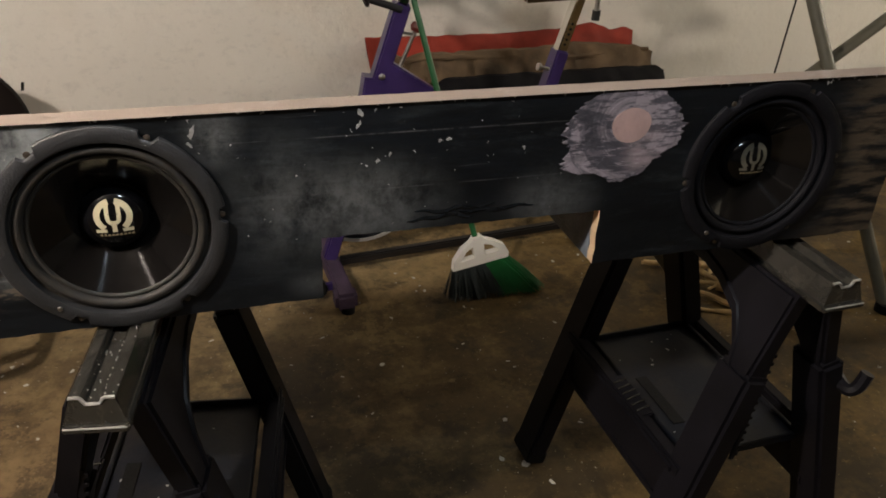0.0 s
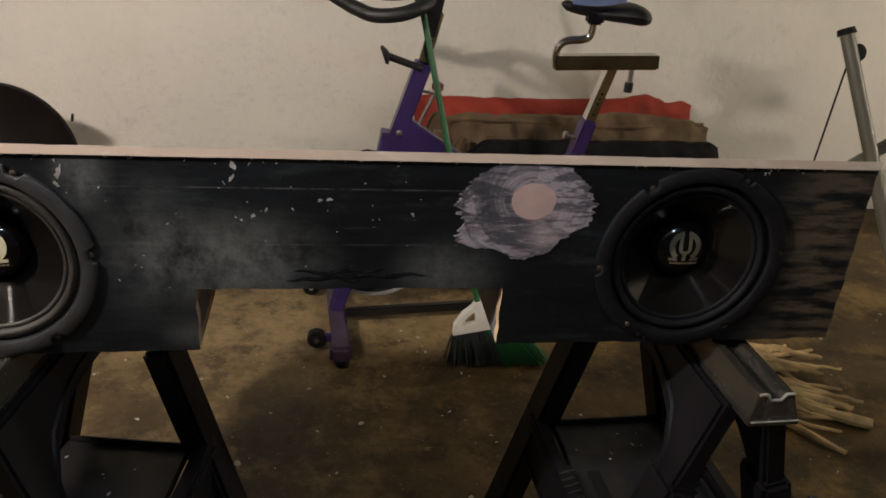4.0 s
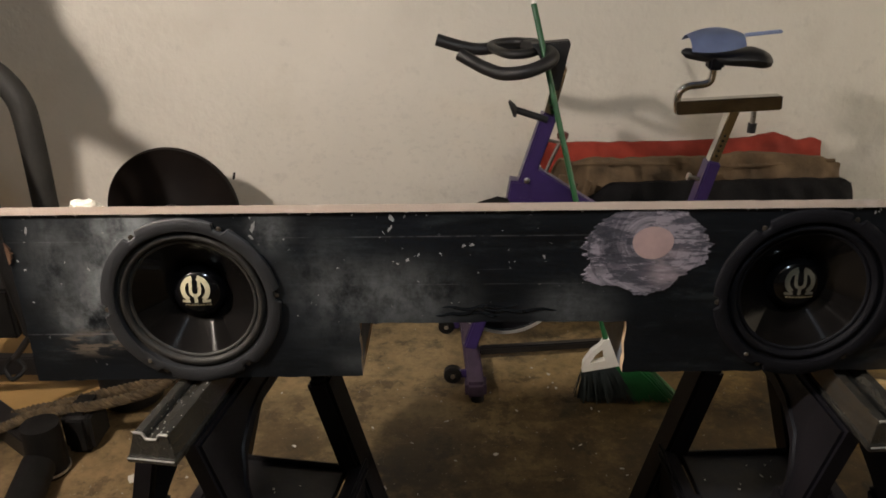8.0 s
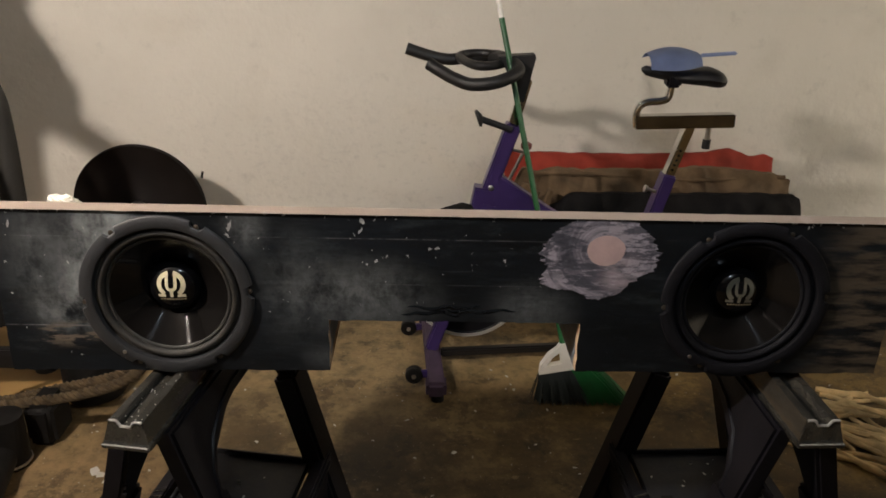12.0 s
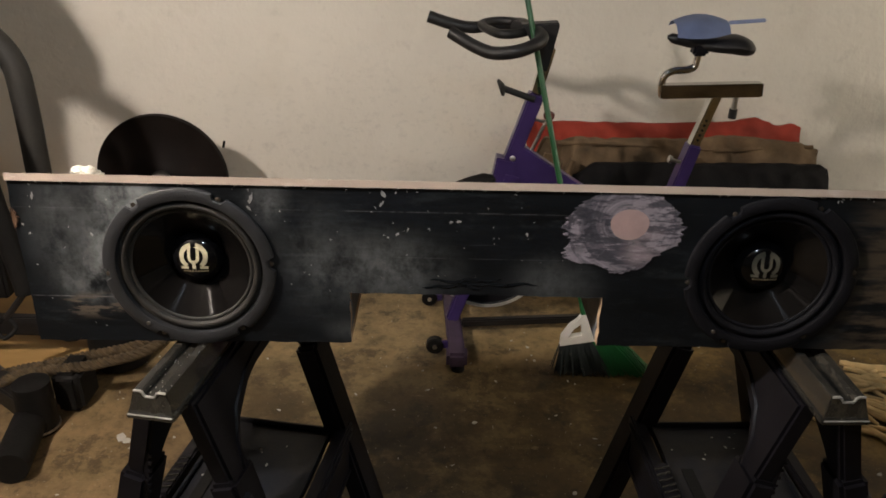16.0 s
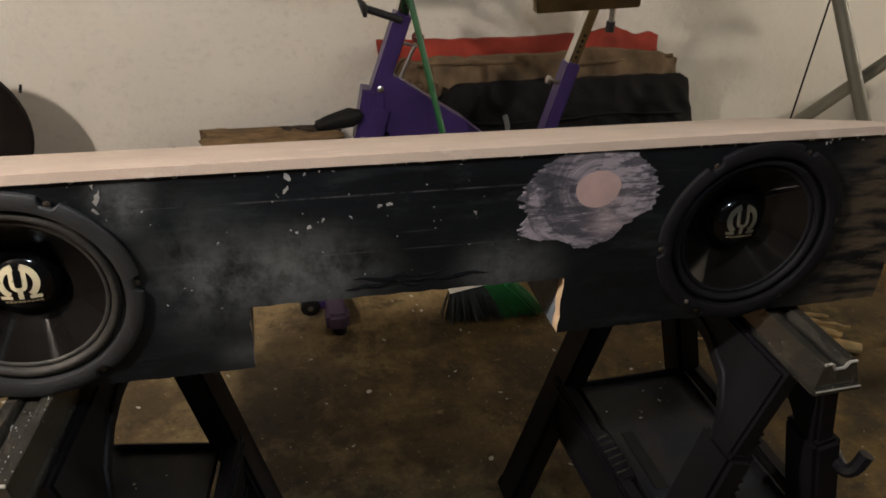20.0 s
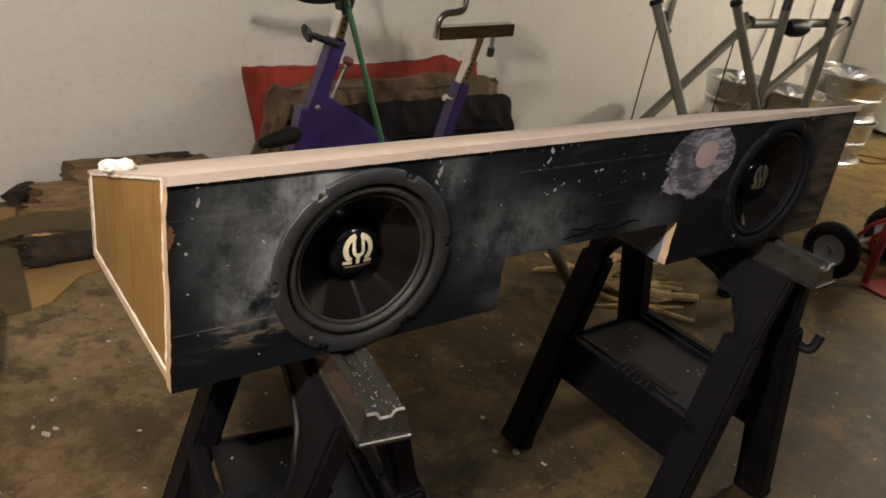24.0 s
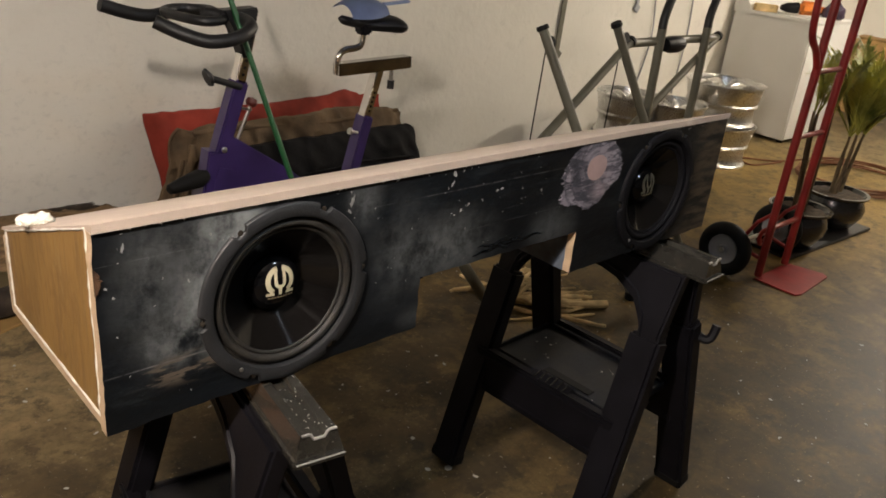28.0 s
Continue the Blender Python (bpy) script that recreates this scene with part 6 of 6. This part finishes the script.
def hand_truck():
    root = thing("hand_truck", (3.33, 0.53, 0), "red steel hand truck with black tyres standing upright", "hand truck")
    xa, xb = 3.185, 3.455
    for x in (xa, xb):
        part("rail", tube(spline([(x, 0.535, 0.02), (x - 0.002, 0.535, 0.50), (x - 0.004, 0.53, 1.0), (x - 0.005, 0.53, 1.42), (x - 0.005, 0.56, 1.55)], 6), 0.018, 12), M_REDPAINT, root)
    for z in (0.26, 0.69, 0.977):
        part("crossbar", tube([(xa, 0.533, z), (xb, 0.533, z)], 0.012, 10), M_REDPAINT, root)
    part("brace", tube(spline([(xa, 0.53, 0.98), (3.13, 0.53, 1.06), (3.05, 0.53, 1.13), (3.02, 0.53, 1.25), (3.01, 0.53, 1.50)], 5), 0.015, 10), M_REDPAINT, root)
    part("grab_loop", tube(spline([(3.23, 0.55, 0.25), (3.25, 0.60, 0.20), (3.32, 0.62, 0.12), (3.39, 0.60, 0.20), (3.41, 0.55, 0.25)], 6), 0.010, 8), M_REDPAINT, root)
    part("toe_plate", prism([(3.165, 0.54), (3.165, 0.34), (3.20, 0.325), (3.52, 0.345), (3.545, 0.375), (3.50, 0.54)], 0.006, pose(0, 0, 0.003)), M_REDPAINT, root, "scuffed red toe plate", False)
    part("axle", tube([(3.04, 0.675, 0.13), (3.64, 0.675, 0.13)], 0.010, 10), M_STEEL, root)
    for x in (xa, xb):
        part("axle_bracket", tube([(x, 0.54, 0.33), (x, 0.60, 0.27), (x, 0.675, 0.13)], 0.009, 8), M_REDPAINT, root)
        part("axle_bracket", tube([(x, 0.54, 0.10), (x, 0.675, 0.13)], 0.009, 8), M_REDPAINT, root)
    for x in (3.075, 3.60):
        at = Matrix.Translation((x, 0.675, 0.130)) @ Matrix.Rotation(radians(90), 4, "Y")
        w = part("wheel", lathe([(0.066 + 0.031 * (1 - math.cos(a)), 0.036 * math.sin(a)) for a in lin(0, 2 * math.pi, 20, False)], 48, at, None, True), M_RUBBER, root, "black rubber tyre")
        part("hub", lathe([(0, 0.026), (0.018, 0.026), (0.022, 0.014), (0.05, 0.010), (0.070, 0.022), (0.070, -0.022), (0.05, -0.010), (0.022, -0.014), (0.018, -0.026), (0, -0.026)], 32, at), M_GREYHUB, w, "grey steel wheel hub")


M_GREYHUB = mat("grey_steel_hub", (0.30, 0.31, 0.33), 0.45, metal=0.4)
hand_truck()


def potted_palm(x, y, r, h, trunk, seed, label, lean=0.0, fronds=9, reach=(0.38, 0.62), rise=(0.5, 1.25)):
    root = thing("potted_palm", (x, y, 0.02), label, "plant", "potted palms")
    m = pose(x, y, 0.021)
    prof = [(0, 0), (r * 0.62, 0), (r * 0.72, 0.012), (r * 0.98, h * 0.40), (r * 1.02, h * 0.60), (r * 0.92, h * 0.82), (r * 0.90, h * 0.88), (r * 1.04, h * 0.94), (r * 1.05, h), (r * 0.95, h), (r * 0.86, h * 0.9), (0, h * 0.88)]
    part("pot", lathe(prof, 44, m), M_POT, root, "dark glazed round pot")
    part("soil", roughen(lathe([(r * 0.87, h * 0.905), (r * 0.5, h * 0.92), (0, h * 0.925)], 30, m), 0.006, 30), M_SOIL, root)
    rng = random.Random(seed)
    for s in range(3):
        a = rng.uniform(0, 6.28)
        base = Vector((x + 0.03 * math.cos(a), y + 0.03 * math.sin(a), h * 0.9))
        top = base + Vector((0.03 * math.cos(a) + lean, 0.03 * math.sin(a), trunk * rng.uniform(0.85, 1.05)))
        stem = part("trunk", roughen(tube([base.lerp(top, t) + Vector((0.01 * math.sin(4 * t + s), 0, 0)) for t in lin(0, 1, 9)], [0.015 - 0.008 * t for t in lin(0, 1, 9)], 10), 0.003, 60), M_STEM, root)
        bm = bmesh.new()
        for k in range(fronds):
            az, up = rng.uniform(0, 6.28), rng.uniform(*rise)
            d = Vector((math.cos(az) * math.cos(up), math.sin(az) * math.cos(up), math.sin(up)))
            length = rng.uniform(*reach)
            spine = [top + d * length * t + Vector((0, 0, -0.08 * length * t ** 2.2)) + Vector((math.cos(az), math.sin(az), 0)) * 0.07 * t * t for t in lin(0, 1, 12)]
            tube(spine, [0.004 * (1 - 0.8 * t) + 0.0006 for t in lin(0, 1, 12)], 5, bm)
            side = d.cross(Vector((0, 0, 1))).normalized()
            for i in range(2, 12):
                for q in (0, 0.33, 0.66):
                    p = spine[i] if q == 0 or i == 11 else spine[i].lerp(spine[i + 1] if i < 11 else spine[i], q)
                    ll = length * 0.42 * (1 - 0.55 * abs(i / 11 - 0.45))
                    fwd = (spine[i] - spine[i - 1]).normalized()
                    for sg in (-1, 1):
                        v = (side * sg * 0.45 + fwd * 1.1 + Vector((0, 0, rng.uniform(-0.12, 0.15)))).normalized()
                        w = v.cross(Vector((0, 0, 1))).normalized() * 0.0038
                        e = p + v * ll * rng.uniform(0.8, 1.1) + Vector((0, 0, -0.03))
                        mid_l = p + v * ll * 0.5
                        a0, a1, b0, b1, tip = (bm.verts.new(c) for c in (p - w * 0.3, p + w * 0.3, mid_l - w, mid_l + w, e))
                        bm.faces.new((a0, a1, b1, b0))
                        bm.faces.new((b0, b1, tip))
        part("crown", bm, M_FROND, root, "arching green fronds", False)


potted_palm(3.78, 0.66, 0.150, 0.20, 0.55, 5, "thin potted palm in a dark glazed pot on a tray", 0.0, 3, (0.20, 0.34), (1.2, 1.5))
potted_palm(4.28, 0.68, 0.165, 0.20, 0.36, 12, "bushy potted palm in a dark glazed pot on a tray", 0.13, 24, (0.26, 0.50), (1.0, 1.5))
bm = box((0.92, 0.32, 0.018), pose(4.02, 0.69, 0.011, 0, 0, -3), 0.004)
single("plant_tray", bm, M_DARKBAR, (4.02, 0.69, 0.002), "flat dark board under the potted palms", "tray")


def carton():
    root = thing("cardboard_box", (8.10, 2.05, 0), "tall brown cardboard box standing by the wall", "box")
    part("carton", box((0.32, 0.30, 0.70), pose(8.10, 2.05, 0.351, 0, 0, 8), 0.004), M_TAN, root)
    for s in (-1, 1):
        part("flap", box((0.31, 0.145, 0.005), pose(8.10 - s * 0.0105, 2.05 + s * 0.076, 0.7065 + 0.006, s * 5, 0, 8), 0.001), M_TAN, root)


carton()


def cable_coil():
    bm = bmesh.new()
    pts = []
    for k in range(150):
        a = k * 0.22
        r = 0.34 + 0.07 * noise.noise(Vector((k * 0.09, 3.0, 0.0)))
        pts.append(Vector((5.45 + r * 1.25 * math.cos(a) + 0.04 * math.sin(a * 0.37), 1.00 + r * math.sin(a), 0.008 + 0.012 * (k // 30) + 0.004 * noise.noise(Vector((k * 0.5, 0, 0))))))
    pts += spline([pts[-1], (5.35, 1.50, 0.01), (5.15, 1.68, 0.008), (5.05, 1.55, 0.008), (5.35, 1.48, 0.008)], 10)[1:]
    tube(pts, 0.0065, 7, bm)
    single("extension_cable", bm, M_ORANGE, (5.45, 1.0, 0), "loosely coiled orange-brown extension cable on the floor", "cable")


cable_coil()


# hanging things on the far wall
def wall_strap(x, z0, z1, w, label, m):
    bm = beam((x, WALL_Y - 0.012, z0), (x + 0.02, WALL_Y - 0.012, z1), w, 0.010, (0, 1, 0), 0.003)
    add_box(bm, (w * 1.7, 0.016, w * 1.6), pose(x, WALL_Y - 0.013, z0, 0, 35, 0), 0.004)
    single("wall_strap", bm, m, (x, WALL_Y - 0.012, z0), label, "strap", "straps on the wall")


wall_strap(3.80, 0.66, 1.35, 0.045, "grey flat strap hanging on the wall", M_GREY)
wall_strap(4.60, 0.95, 1.50, 0.032, "thin dark strap hanging on the wall", M_GREYHUB)
for x0, z0, dx in ((4.75, 0.35, 0.10), (5.05, 0.30, -0.06), (5.28, 0.30, 0.05)):
    pts = spline([(x0, WALL_Y - 0.012, z0), (x0 + dx, WALL_Y - 0.014, 0.75), (x0 + dx * 0.5, WALL_Y - 0.012, 1.2), (x0 + dx * 1.6, WALL_Y - 0.012, 1.9)], 8)
    single("wall_wire", tube(pts, 0.006, 6), M_GREYHUB, (x0, WALL_Y - 0.012, z0), "thin grey wire hanging down the wall", "wire", "wires on the wall")


# ---- small litter ----
def cotton_wad():
    bm = bmesh.new()
    y0 = 0.245
    z0 = TOP_Z + (BACK_T - TOP_Z) * y0 / BACK_Y
    for cx, cy, r in ((-0.001, -0.002, 0.0150), (0.0095, 0.012, 0.0120), (0.016, -0.003, 0.0145), (0.027, 0.008, 0.0090), (0.035, 0.012, 0.0045)):
        vs = bmesh.ops.create_icosphere(bm, subdivisions=4, radius=1.0)["verts"]
        for v in vs:
            c = v.co.normalized()
            q = r * (0.95 + 0.22 * noise.noise(c * 2.6 + Vector((cx * 90, 0, 0))) + 0.10 * noise.noise(c * 7 + Vector((0, cx * 50, 0))))
            v.co = Vector((cx + c.x * q, y0 + cy + c.y * q * 0.9, z0 + r * 0.55 + (BACK_T - TOP_Z) * cy / BACK_Y + c.z * q * 0.60))
    single("cotton_wad", bm, M_RAG, (0.012, 0.245, z0), "crumpled white cotton wad on the box lid", "rag")


cotton_wad()


def floor_flecks():
    """Flakes of dried paint, too many to count."""
    rng = random.Random(77)
    bm = bmesh.new()
    spots = [(rng.uniform(-0.9, 3.0), rng.uniform(-0.3, 1.9), 0.0016 + 0.010 * rng.random() ** 4) for _ in range(700)]
    spots += [(-0.255, 0.735, 0.024), (-0.235, 0.722, 0.018), (-0.197, 0.692, 0.020), (-0.025, 0.967, 0.016), (0.0, 0.98, 0.010), (0.435, 0.724, 0.014), (0.791, 0.838, 0.010), (0.47, 0.69, 0.012), (1.05, 0.37, 0.016), (1.0, 0.40, 0.010), (1.09, 0.30, 0.010)]
    for x, y, r in spots:
        a0, k = rng.uniform(0, 6.28), rng.uniform(0.3, 1.0)
        poly = []
        for a in lin(0, 2 * math.pi, 6, endpoint=False):
            q = r * rng.uniform(0.5, 1.2)
            u, v = q * math.cos(a), q * k * math.sin(a)
            poly.append((u * math.cos(a0) - v * math.sin(a0), u * math.sin(a0) + v * math.cos(a0)))
        prism(poly, 0.0012, pose(x, y, 0.0005, rng.uniform(-6, 6), rng.uniform(-6, 6), 0), bm)
    single("paint_flakes", bm, M_CHIP, (1.0, 0.8, 0.0), "scattered white paint flakes on the concrete", "debris", kind="stuff", smooth=False)


floor_flecks()


def tray_flecks():
    rng = random.Random(31)
    for cx, cy, lab in ((1.302, 0.180, "white paint flakes on the sawhorse tray"), (0.279, 0.151, "white paint flakes on the other sawhorse tray")):
        bm = bmesh.new()
        for _ in range(15):
            x, y, r = cx + rng.uniform(-0.10, 0.10), cy + rng.uniform(-0.17, 0.17), rng.uniform(0.0012, 0.005)
            poly = [(r * rng.uniform(0.4, 1.2) * math.cos(a), r * rng.uniform(0.2, 0.8) * math.sin(a)) for a in lin(0, 2 * math.pi, 6, endpoint=False)]
            prism(poly, 0.001, pose(x, y, 0.3543, 0, 0, rng.uniform(0, 180)), bm)
        single("paint_flakes", bm, M_CHIP, (cx, cy, 0.354), lab, "debris", kind="stuff", smooth=False)


tray_flecks()
